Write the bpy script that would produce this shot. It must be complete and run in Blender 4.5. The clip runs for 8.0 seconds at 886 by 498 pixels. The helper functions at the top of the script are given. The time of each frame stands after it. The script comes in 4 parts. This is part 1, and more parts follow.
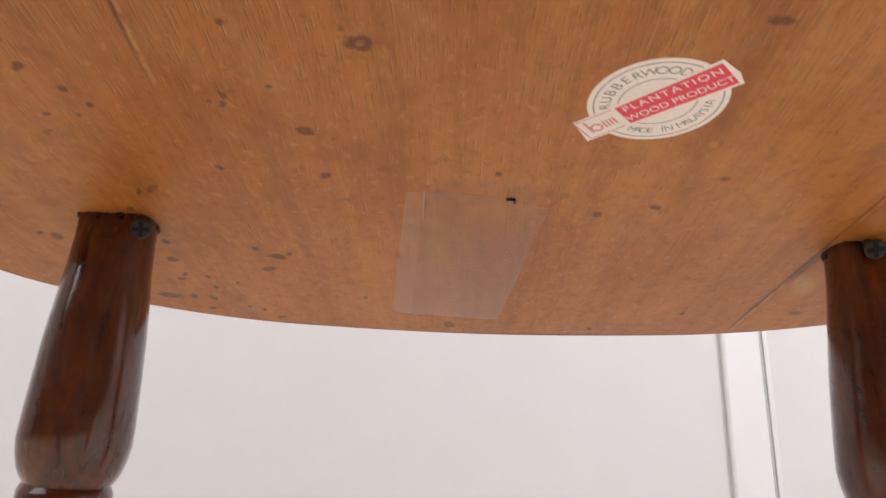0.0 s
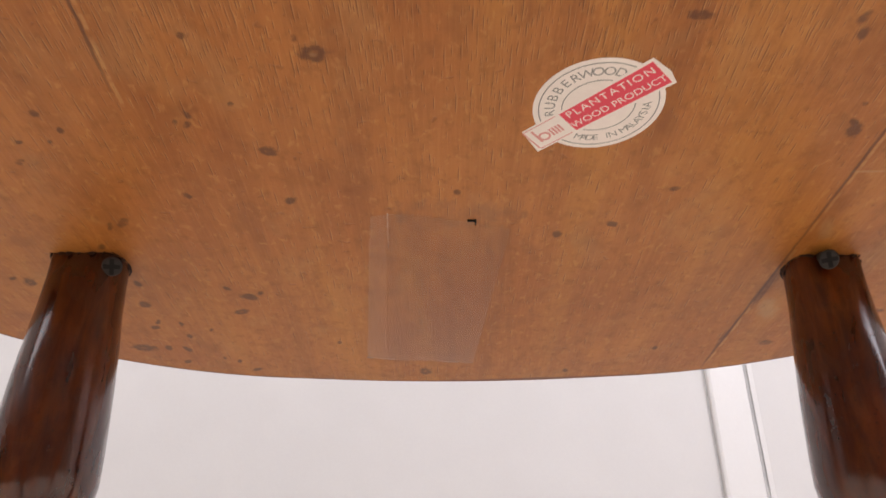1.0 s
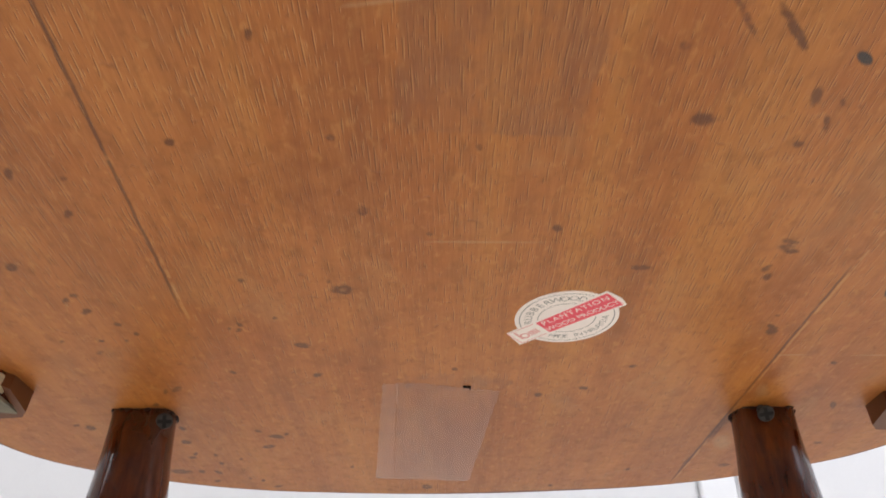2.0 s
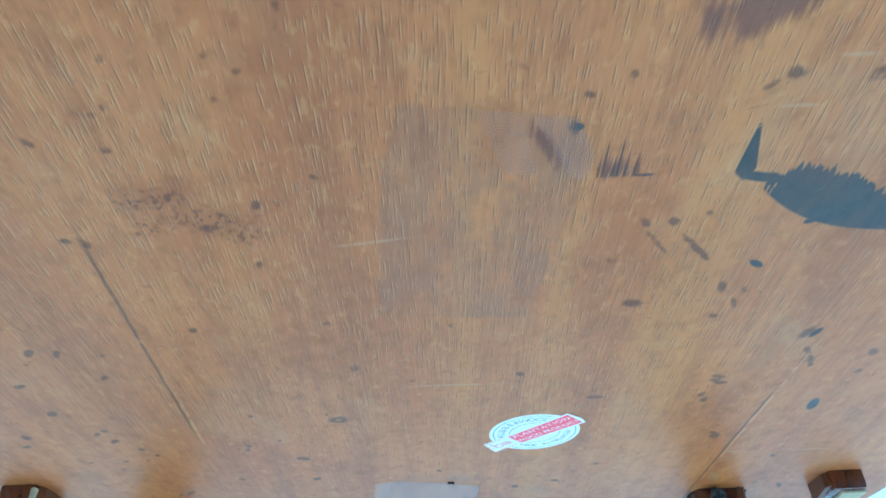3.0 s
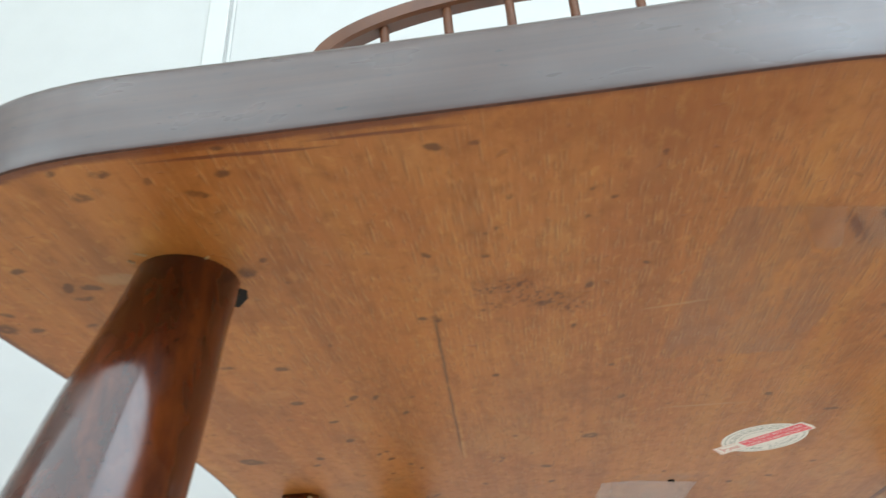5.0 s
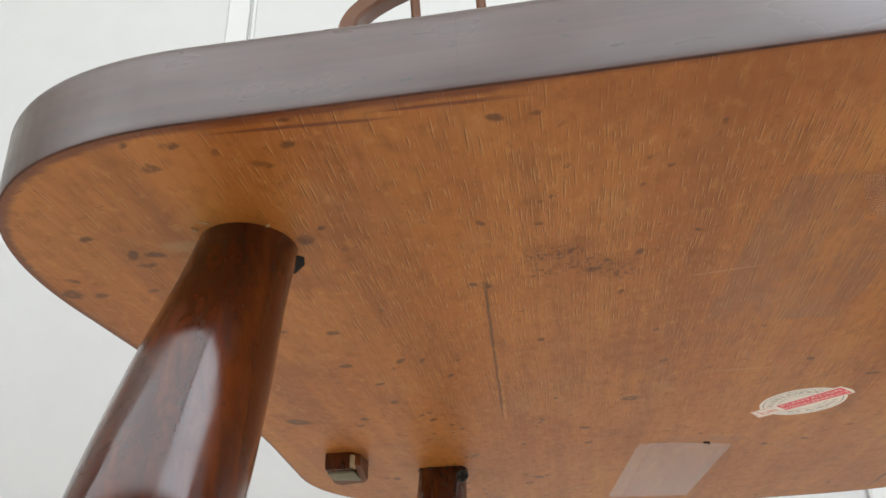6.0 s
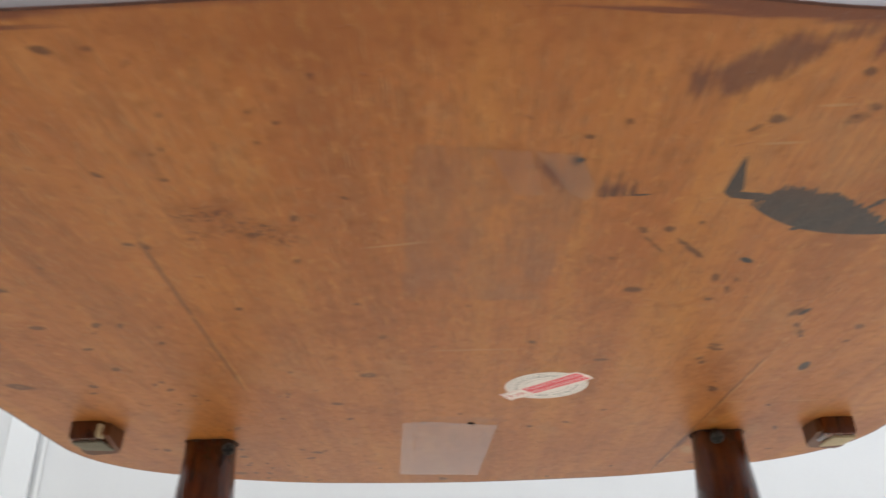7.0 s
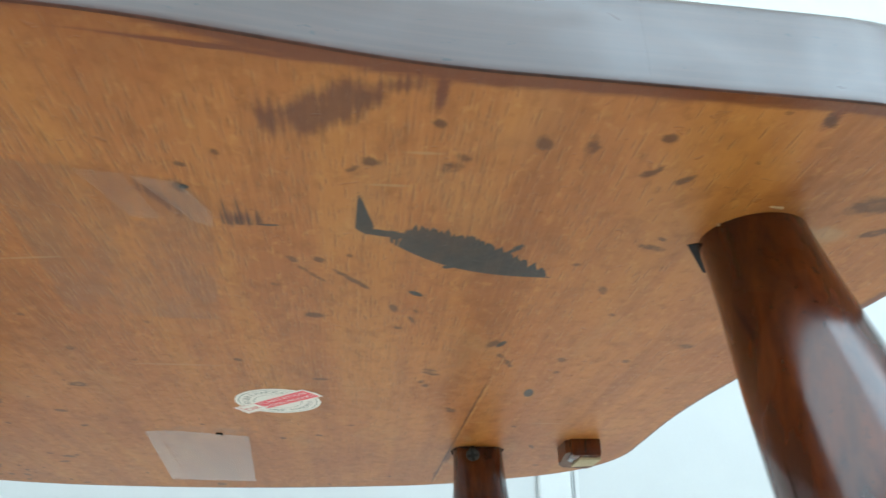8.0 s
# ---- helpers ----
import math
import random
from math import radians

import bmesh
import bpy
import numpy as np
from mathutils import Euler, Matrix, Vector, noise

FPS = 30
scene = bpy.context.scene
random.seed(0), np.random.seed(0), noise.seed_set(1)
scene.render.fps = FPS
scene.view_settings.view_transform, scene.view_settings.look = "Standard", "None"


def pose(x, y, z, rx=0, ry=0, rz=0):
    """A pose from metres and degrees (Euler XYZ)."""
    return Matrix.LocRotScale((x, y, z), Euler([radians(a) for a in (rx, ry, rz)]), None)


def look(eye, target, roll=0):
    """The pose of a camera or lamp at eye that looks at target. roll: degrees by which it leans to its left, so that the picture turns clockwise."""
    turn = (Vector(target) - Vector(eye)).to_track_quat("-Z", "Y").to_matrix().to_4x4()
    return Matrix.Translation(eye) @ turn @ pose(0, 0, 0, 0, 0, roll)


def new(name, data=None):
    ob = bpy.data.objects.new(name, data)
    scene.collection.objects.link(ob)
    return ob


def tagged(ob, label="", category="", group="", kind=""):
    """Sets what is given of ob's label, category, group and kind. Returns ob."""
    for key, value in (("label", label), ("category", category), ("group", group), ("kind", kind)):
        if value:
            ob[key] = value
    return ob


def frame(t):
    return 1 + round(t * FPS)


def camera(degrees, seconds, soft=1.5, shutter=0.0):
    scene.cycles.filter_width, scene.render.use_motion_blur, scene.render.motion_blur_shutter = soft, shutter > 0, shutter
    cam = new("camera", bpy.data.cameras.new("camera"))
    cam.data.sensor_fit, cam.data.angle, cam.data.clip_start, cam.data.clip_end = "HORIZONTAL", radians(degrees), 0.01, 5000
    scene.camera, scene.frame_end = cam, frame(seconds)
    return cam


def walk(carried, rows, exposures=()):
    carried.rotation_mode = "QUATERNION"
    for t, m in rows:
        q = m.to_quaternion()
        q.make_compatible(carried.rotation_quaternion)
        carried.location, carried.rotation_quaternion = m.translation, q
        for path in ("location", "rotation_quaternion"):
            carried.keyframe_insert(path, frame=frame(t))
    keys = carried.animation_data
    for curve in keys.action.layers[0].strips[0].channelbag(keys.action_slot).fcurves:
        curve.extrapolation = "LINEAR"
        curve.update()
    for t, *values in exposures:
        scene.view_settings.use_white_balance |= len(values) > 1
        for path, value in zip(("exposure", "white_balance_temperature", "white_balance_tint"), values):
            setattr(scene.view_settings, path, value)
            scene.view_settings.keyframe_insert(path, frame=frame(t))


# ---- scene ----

# ---- the camera and its walk ----
cam = camera(61.03, 8.0, 1.5, 0.3)
# the seat slopes down to the back: the chair's own frame (z = 0 is the seat's underside) in the room
SLOPE = Matrix.Translation((0, -0.1, 0.42)) @ pose(0, 0, 0, -4.5) @ Matrix.Translation((0, 0.1, -0.42))
PATH = [
    (0, -0.01806, -0.23533, 0.30719, 0.878, 23.819, 2.046),
    (0.5, -0.00855, -0.22293, 0.28263, 0.429, 29.598, 0.568),
    (1, -0.00871, -0.22887, 0.28226, 0.270, 31.358, -0.307),
    (1.2, -0.00855, -0.24152, 0.28415, 0.068, 31.950, -0.293),
    (1.5, -0.00943, -0.26264, 0.29085, 0.025, 33.050, -0.163),
    (1.7, -0.00959, -0.27842, 0.29229, 0.079, 33.712, -0.174),
    (2.8, -0.00750, -0.34464, 0.30789, -1.190, 35.361, -2.823),
    (3, -0.00449, -0.35586, 0.30946, -0.988, 35.528, -2.698),
    (3.5, -0.00039, -0.38261, 0.31731, -0.659, 35.877, -2.674),
    (4, -0.00106, -0.39247, 0.31903, 0.546, 35.854, -2.584),
    (4.5, -0.02159, -0.39414, 0.31791, 2.508, 35.172, -2.315),
    (4.7, -0.04170, -0.39748, 0.31814, 4.146, 34.544, -2.183),
    (5, -0.06355, -0.40355, 0.31631, 6.710, 33.172, -1.972),
    (5.2, -0.06929, -0.40599, 0.31578, 7.894, 32.353, -1.820),
    (6.3, -0.07140, -0.40869, 0.31543, 8.715, 29.807, -0.944),
    (6.5, -0.06024, -0.40494, 0.31610, 7.601, 29.364, -0.798),
    (6.7, -0.03793, -0.39832, 0.31685, 5.612, 29.071, -0.791),
    (7, -0.00078, -0.38800, 0.31922, 1.811, 28.414, -0.949),
    (7.2, 0.02072, -0.38423, 0.32413, -0.079, 28.172, -0.760),
    (7.5, 0.04257, -0.38606, 0.32819, -2.712, 27.897, -0.794),
    (8, 0.06808, -0.38817, 0.33059, -6.326, 27.512, -1.013),
]
EXPOSURES = [(0.0, -0.03, 6950, 15), (1.7, -0.06, 7050, 17), (2.8, 0.80, 3480, -23), (3.1, 0.80, 3480, -23), (3.5, 0.73, 3830, -22), (4.0, 0.17, 5500, -4), (4.5, 0.10, 5900, -5), (5.2, 0.11, 6100, -5), (6.3, -0.12, 6650, 5), (7.0, 0.0, 6350, 4), (7.5, 0.11, 5600, -9), (8.0, 0.15, 5500, -12)]
walk(cam, [(t, SLOPE @ pose(x, y, z, 0, 0, yaw) @ pose(0, 0, 0, 90 + pitch) @ pose(0, 0, 0, 0, 0, roll)) for t, x, y, z, yaw, pitch, roll in PATH],
     EXPOSURES)

# ---- world, sun and window light ----
world = bpy.data.worlds.new("sky")
scene.world = world
world.use_nodes = True
wt = world.node_tree
sky = wt.nodes.new("ShaderNodeTexSky")
sky.sky_type, sky.sun_disc = "NISHITA", False
sky.sun_elevation, sky.sun_rotation = radians(48), radians(20)
wt.links.new(sky.outputs[0], wt.nodes["Background"].inputs[0])
wt.nodes["Background"].inputs[1].default_value = 0.12

sun = new("sun", bpy.data.lights.new("sun", "SUN"))
sun.data.energy, sun.data.angle, sun.data.color = 3.0, radians(0.5), (1.0, 0.95, 0.88)
sun.matrix_world = look((1.5, 6, 7), (0, 0, 0))

WIN_Y, WIN_Z0, WIN_Z1 = -1.40, 0.90, 2.40
WIN_X = (-3.00, 0.45, 3.20)          # left jamb, mullion, right jamb


def window_lamp(name, x0, x1, watts, colour):
    lamp = new(name, bpy.data.lights.new(name, "AREA"))
    lamp.data.shape, lamp.data.size, lamp.data.size_y = "RECTANGLE", x1 - x0, WIN_Z1 - WIN_Z0 - 0.10
    lamp.data.energy, lamp.data.color = watts, colour
    lamp.matrix_world = Matrix.Translation(((x0 + x1) / 2, WIN_Y - 0.04, (WIN_Z0 + WIN_Z1) / 2)) @ pose(0, 0, 0, 90, 0, 0)
    return lamp


window_lamp("window_daylight_west", WIN_X[0] + 0.05, WIN_X[1] - 0.03, 41, (0.955, 0.95, 1.0))
window_lamp("window_daylight_east", WIN_X[1] + 0.03, WIN_X[2] - 0.05, 63, (0.865, 0.89, 1.0))


# ---- materials ----
class Nodes:
    """Short spelling for a node material."""

    def __init__(self, name):
        self.mat = bpy.data.materials.new(name)
        self.mat.use_nodes = True
        self.tree = self.mat.node_tree
        self.bsdf = self.tree.nodes["Principled BSDF"]

    def link(self, value, socket):
        if isinstance(value, bpy.types.NodeSocket):
            self.tree.links.new(value, socket)
        elif isinstance(value, tuple) and len(value) == 3 and socket.type == "RGBA":
            socket.default_value = (*value, 1)
        else:
            socket.default_value = value

    def node(self, kind, **inputs):
        n = self.tree.nodes.new(kind)
        for key, value in inputs.items():
            self.link(value, n.inputs[key.replace("_", " ")])
        return n

    def coords(self, attribute=""):
        if attribute:
            n = self.node("ShaderNodeAttribute")
            n.attribute_name = attribute
            return n.outputs["Vector"]
        return self.node("ShaderNodeTexCoord").outputs["Object"]

    def value(self, attribute):
        n = self.node("ShaderNodeAttribute")
        n.attribute_name = attribute
        return n.outputs["Fac"]

    def scaled(self, vector, sx, sy, sz):
        n = self.node("ShaderNodeMapping", Vector=vector)
        n.inputs["Scale"].default_value = (sx, sy, sz)
        return n.outputs[0]

    def noise(self, vector, scale=1.0, detail=4.0, rough=0.55, warp=0.0):
        n = self.node("ShaderNodeTexNoise", Vector=vector, Scale=scale, Detail=detail, Roughness=rough, Distortion=warp)
        return n.outputs["Fac"]

    def ramp(self, value, low, high, a=0.0, b=1.0):
        n = self.node("ShaderNodeMapRange", Value=value)
        n.interpolation_type = "SMOOTHSTEP"
        for key, v in (("From Min", low), ("From Max", high), ("To Min", a), ("To Max", b)):
            self.link(v, n.inputs[key])
        return n.outputs[0]

    def math(self, op, a, b=0.0):
        n = self.tree.nodes.new("ShaderNodeMath")
        n.operation = op
        self.link(a, n.inputs[0])
        self.link(b, n.inputs[1])
        return n.outputs[0]

    def mix(self, fac, a, b, blend="MIX"):
        n = self.tree.nodes.new("ShaderNodeMix")
        n.data_type, n.blend_type = "RGBA", blend
        self.link(fac, n.inputs[0])
        self.link(a, n.inputs[6])
        self.link(b, n.inputs[7])
        return n.outputs[2]

    def bump(self, height, strength, distance, normal=None):
        n = self.node("ShaderNodeBump", Height=height, Strength=strength, Distance=distance)
        if normal is not None:
            self.link(normal, n.inputs["Normal"])
        return n.outputs[0]

    def done(self, **inputs):
        for key, value in inputs.items():
            self.link(value, self.bsdf.inputs[key.replace("_", " ")])
        return self.mat


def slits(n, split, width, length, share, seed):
    """Short tapered slits along y, one to a cell where chance allows; and the lip beside each, to be painted as its
    highlight.
    """
    bend = n.noise(n.scaled(n.coords("loc"), 40, 14, 1), 1, 3, 0.6)
    u = n.math("ADD", n.math("DIVIDE", n.math("ADD", split.outputs[0], n.math("MULTIPLY", bend, 0.0030)), width), seed + 500.0)
    column = n.math("FLOOR", u)
    shift = n.node("ShaderNodeTexWhiteNoise")
    shift.noise_dimensions = "1D"
    n.link(n.math("ADD", column, seed), shift.inputs["W"])
    v = n.math("ADD", n.math("DIVIDE", split.outputs[1], length), n.math("ADD", n.math("MULTIPLY", shift.outputs["Value"], 9.0), 200.0))
    row = n.math("FLOOR", v)
    cell = n.node("ShaderNodeCombineXYZ", X=column, Y=row, Z=seed)
    chance = n.node("ShaderNodeTexWhiteNoise", Vector=cell.outputs[0])
    rgb = n.node("ShaderNodeSeparateColor", Color=chance.outputs["Color"])
    across = n.math("SUBTRACT", n.math("SUBTRACT", u, column), n.math("ADD", 0.30, n.math("MULTIPLY", rgb.outputs[0], 0.36)))
    along = n.math("ABSOLUTE", n.math("SUBTRACT", n.math("SUBTRACT", v, row), 0.5))
    half = n.math("ADD", 0.12, n.math("MULTIPLY", rgb.outputs[1], 0.36))
    taper = n.math("SUBTRACT", 1.0, n.math("POWER", n.math("DIVIDE", along, half), 2.0))
    there = n.ramp(n.math("SUBTRACT", share, rgb.outputs[2]), 0.0, 0.15)
    wide = n.math("MULTIPLY", taper, n.math("ADD", 0.08, n.math("MULTIPLY", rgb.outputs[0], 0.09)))
    pore = n.math("MULTIPLY", n.ramp(n.math("SUBTRACT", wide, n.math("ABSOLUTE", across)), 0.0, 0.08), there)
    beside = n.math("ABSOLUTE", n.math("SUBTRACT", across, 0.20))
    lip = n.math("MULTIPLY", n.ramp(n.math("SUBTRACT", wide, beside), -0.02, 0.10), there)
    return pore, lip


def underside_wood():
    """Stained rubberwood: streaks and pores along y, blotches, and the marks kept in the mesh's attributes (millimetres)."""
    n = Nodes("bare_stained_rubberwood")
    p = n.coords("loc")
    broad = n.noise(n.scaled(p, 16, 9, 1), 1, 3)
    streak = n.noise(n.scaled(p, 130, 7, 1), 1, 5, 0.6, 0.15)
    fine = n.noise(n.scaled(p, 900, 45, 1), 1, 3, 0.6)
    mottle = n.noise(n.scaled(p, 220, 150, 1), 1, 4, 0.65)
    # pores: short tapered slits along the grain, thick in some patches and missing in others, each with a painted
    # highlight beside it
    split = n.node("ShaderNodeSeparateXYZ", Vector=p)
    zone = n.ramp(n.noise(n.scaled(p, 45, 22, 1), 1, 4, 0.6), 0.28, 0.62, 0.20, 1.0)
    zone = n.math("MULTIPLY", zone, n.ramp(split.outputs[1], -0.290, -0.262, 0.45, 1.0))
    zone = n.math("MULTIPLY", zone, n.ramp(split.outputs[1], -0.12, -0.04, 1.0, 0.32))
    zone = n.math("MULTIPLY", zone, n.ramp(n.math("ABSOLUTE", n.math("ADD", split.outputs[0], 0.012)), 0.10, 0.16, 1.0, 0.30))
    long_pore, long_lit_lip = slits(n, split, 0.0014, 0.0125, n.math("MULTIPLY", zone, 1.0), 3.0)
    short_pore, short_lit_lip = slits(n, split, 0.0011, 0.0062, n.math("MULTIPLY", zone, 0.9), 11.0)
    pore, lit_lip = n.math("MAXIMUM", long_pore, short_pore), n.math("MAXIMUM", long_lit_lip, short_lit_lip)
    col = n.mix(n.ramp(broad, 0.3, 0.7), (0.444, 0.159, 0.035), (0.584, 0.247, 0.067))
    col = n.mix(n.math("MULTIPLY", n.ramp(streak, 0.35, 0.75), 0.55), col, (0.349, 0.123, 0.027))
    band = n.noise(n.scaled(p, 45, 2.5, 1), 1, 2, 0.5, 0.3)
    col = n.mix(n.math("MULTIPLY", n.ramp(band, 0.52, 0.70), 0.46), col, (0.602, 0.280, 0.067))
    col = n.mix(n.math("MULTIPLY", n.ramp(band, 0.47, 0.32), 0.48), col, (0.313, 0.107, 0.023))
    col = n.mix(n.math("MULTIPLY", n.ramp(fine, 0.45, 0.75), 0.28), col, (0.654, 0.302, 0.101))
    col = n.mix(n.math("MULTIPLY", n.ramp(mottle, 0.48, 0.75), 0.42), col, (0.236, 0.086, 0.022))
    flake = n.noise(n.scaled(p, 330, 190, 1), 1, 3, 0.6, 0.5)
    col = n.mix(n.math("MULTIPLY", n.ramp(flake, 0.54, 0.72), 0.34), col, (0.715, 0.399, 0.142))
    cloud = n.noise(n.scaled(p, 75, 55, 1), 1, 4, 0.6, 0.4)
    col = n.mix(n.math("MULTIPLY", n.ramp(cloud, 0.50, 0.72), 0.42), col, (0.287, 0.099, 0.020))
    dent = n.ramp(n.noise(n.scaled(p, 260, 330, 1), 1, 2, 0.5, 0.8), 0.67, 0.75)
    col = n.mix(n.math("MULTIPLY", dent, 0.42), col, (0.192, 0.063, 0.019))
    bleach = n.noise(n.scaled(p, 38, 26, 1), 1, 3, 0.55, 0.6)
    col = n.mix(n.math("MULTIPLY", n.ramp(bleach, 0.55, 0.72), 0.22), col, (0.610, 0.372, 0.189))
    # old adhesive film
    film = n.ramp(n.math("ADD", n.value("film"), n.math("MULTIPLY", n.math("SUBTRACT", mottle, 0.5), 3.0)), -0.4, 0.6)
    film = n.math("MULTIPLY", film, n.ramp(n.noise(n.scaled(p, 95, 45, 1), 1, 4, 0.65, 0.5), 0.36, 0.64, 0.20, 1.0))
    col = n.mix(n.math("MULTIPLY", film, 0.58), col, (0.275, 0.122, 0.068))
    # pale rubbed residue
    pale = n.ramp(n.math("ADD", n.value("pale"), n.math("MULTIPLY", n.math("SUBTRACT", mottle, 0.5), 2.5)), -0.2, 1.2)
    col = n.mix(n.math("MULTIPLY", pale, 0.50), col, (0.560, 0.400, 0.260))
    # combed grain: fine wavy lines along y, dark and pale side by side
    comb_at = n.math("ADD", split.outputs[0], n.math("MULTIPLY", n.noise(n.scaled(p, 30, 24, 1), 1, 3, 0.6), 0.0030))
    comb_at = n.node("ShaderNodeCombineXYZ", X=comb_at, Y=split.outputs[1], Z=0.0).outputs[0]
    combed = n.noise(n.scaled(comb_at, 850, 48, 1), 1, 3, 0.60)
    combing = n.math("ADD", 0.10, n.math("MULTIPLY", n.math("POWER", zone, 1.6), 0.90))
    col = n.mix(n.math("MULTIPLY", n.ramp(combed, 0.50, 0.36), n.math("MULTIPLY", combing, 0.28)), col, (0.215, 0.073, 0.018))
    col = n.mix(n.math("MULTIPLY", n.ramp(combed, 0.53, 0.68), n.math("MULTIPLY", combing, 0.22)), col, (0.720, 0.370, 0.135))
    col = n.mix(n.math("MULTIPLY", pore, 0.60), col, (0.125, 0.040, 0.011))
    # highlights on the raised pore lips, painted pale, strongest west of the middle towards the front
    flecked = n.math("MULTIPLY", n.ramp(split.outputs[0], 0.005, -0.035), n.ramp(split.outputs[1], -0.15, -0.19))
    col = n.mix(n.math("MULTIPLY", lit_lip, n.math("ADD", 0.30, n.math("MULTIPLY", flecked, 0.20))), col, (0.739, 0.437, 0.202))
    # the glue joints between the boards: a thin broken dark line with a raised pale lip
    sway = n.math("MULTIPLY", n.math("SUBTRACT", n.noise(n.scaled(p, 30, 110, 1), 1, 4, 0.6), 0.5), 0.0011)
    broken = n.noise(n.scaled(p, 1, 90, 1), 1, 3, 0.6)
    for at, slope, y0, y1, lo, hi, la, lb in ((-0.1000, -0.050, -0.215, -0.072, 0.24, 0.42, -0.085, -0.055), (0.1140, -0.016, -0.110, 0.116, 0.26, 0.44, 0.10, 0.12)):
        off = n.math("SUBTRACT", n.math("ADD", split.outputs[0], sway), n.math("ADD", at, n.math("MULTIPLY", split.outputs[1], slope)))
        run = n.math("MULTIPLY", n.ramp(split.outputs[1], y0, y0 + 0.012), n.ramp(split.outputs[1], y1, y1 - 0.03))
        line = n.math("MULTIPLY", n.ramp(n.math("ABSOLUTE", off), 0.0008, 0.0002), run)
        lip = n.ramp(n.math("ABSOLUTE", n.math("SUBTRACT", off, 0.0012)), 0.0008, 0.0003)
        lip = n.math("MULTIPLY", n.math("MULTIPLY", lip, n.ramp(broken, 0.58, 0.46)), n.math("MULTIPLY", n.ramp(split.outputs[1], -0.16, -0.10), n.ramp(split.outputs[1], lb, la)))
        col = n.mix(n.math("MULTIPLY", lip, 0.42), col, (0.722, 0.462, 0.227))
        col = n.mix(n.math("MULTIPLY", n.math("MULTIPLY", line, n.ramp(broken, lo, hi)), 0.64), col, (0.071, 0.027, 0.015))
    # amber glue and finish soaked in beside the legs; leg reflections and front shading are painted with it
    amber = n.ramp(n.math("ADD", n.value("amber"), n.math("MULTIPLY", n.math("SUBTRACT", mottle, 0.5), 2.0)), -0.4, 1.2)
    col = n.mix(n.math("MULTIPLY", amber, 0.60), col, (0.319, 0.105, 0.015))
    # varnish that ran over the edge, and drips
    wob = n.math("MULTIPLY", n.math("SUBTRACT", n.noise(n.scaled(p, 70, 420, 1), 1, 4, 0.6), 0.5), 3.2)
    varnish = n.ramp(n.math("ADD", n.value("varnish"), wob), -0.9, 1.3)
    col = n.mix(n.math("MULTIPLY", varnish, 0.84), col, (0.150, 0.036, 0.015))
    # brushed brown smudges, streaked along the grain
    brush = n.math("MULTIPLY", n.math("SUBTRACT", n.noise(n.scaled(p, 900, 38, 1), 1, 3, 0.6), 0.5), 2.6)
    smudge = n.ramp(n.math("ADD", n.math("ADD", n.value("smudge"), brush), n.math("SUBTRACT", mottle, 0.5)), -0.45, 0.8)
    col = n.mix(n.math("MULTIPLY", smudge, 0.80), col, (0.135, 0.045, 0.027))
    # brown spots
    grit = n.math("MULTIPLY", n.math("SUBTRACT", n.noise(n.scaled(p, 380, 360, 1), 1, 4, 0.6), 0.5), 1.8)
    spot = n.ramp(n.math("ADD", n.value("spot"), grit), -0.25, 0.65)
    worn = n.ramp(n.math("ADD", n.value("spot"), n.math("MULTIPLY", grit, 0.8)), 0.85, 1.25)
    worn = n.math("MULTIPLY", worn, n.ramp(n.noise(n.scaled(p, 45, 45, 1), 1, 2), 0.40, 0.55))
    spot = n.math("SUBTRACT", spot, n.math("MULTIPLY", worn, 0.4))
    col = n.mix(n.math("MULTIPLY", spot, 0.82), col, (0.118, 0.044, 0.016))
    peck = n.math("MULTIPLY", n.ramp(n.noise(n.scaled(p, 620, 480, 1), 1, 3, 0.6), 0.50, 0.62), n.ramp(n.value("speckle"), -0.1, 0.7))
    col = n.mix(n.math("MULTIPLY", peck, 0.72), col, (0.105, 0.036, 0.016))
    # blue-black ink: a smooth lower edge, spikes along the grain above
    spikes = n.math("MULTIPLY", n.math("SUBTRACT", n.noise(n.scaled(p, 760, 60, 1), 1, 2.5, 0.6), 0.50), 9.0)
    ink = n.math("MINIMUM", n.math("ADD", n.value("ink"), n.math("MULTIPLY", grit, 0.10)), n.math("ADD", n.value("ink_frayed"), spikes))
    ink = n.ramp(ink, -0.15, 0.35)
    col = n.mix(n.math("MULTIPLY", ink, n.ramp(cloud, 0.3, 0.7, 0.97, 0.84)), col, (0.022, 0.033, 0.050))
    comb = n.math("MULTIPLY", n.math("SUBTRACT", n.noise(n.scaled(p, 1000, 22, 1), 1, 2, 0.5), 0.5), 15.0)
    hair = n.ramp(n.math("MINIMUM", n.math("ADD", n.value("hair"), n.math("MULTIPLY", grit, 0.4)), n.math("ADD", n.value("hair_root"), comb)), -0.2, 0.8)
    col = n.mix(n.math("MULTIPLY", hair, 0.82), col, (0.060, 0.027, 0.022))
    col = n.mix(1.0, col, (0.87, 0.80, 0.60), "MULTIPLY")
    height = n.math("SUBTRACT", n.math("ADD", n.math("MULTIPLY", fine, 0.5), n.math("MULTIPLY", lit_lip, n.math("ADD", 0.5, flecked))), n.math("MULTIPLY", pore, 0.6))
    height = n.math("SUBTRACT", n.math("ADD", height, n.math("MULTIPLY", combed, 0.7)), n.math("MULTIPLY", dent, 1.2))
    height = n.math("ADD", height, n.math("ADD", n.math("MULTIPLY", streak, 0.7), n.math("MULTIPLY", mottle, 1.1)))
    rough = n.math("ADD", 0.36, n.math("MULTIPLY", mottle, 0.20))
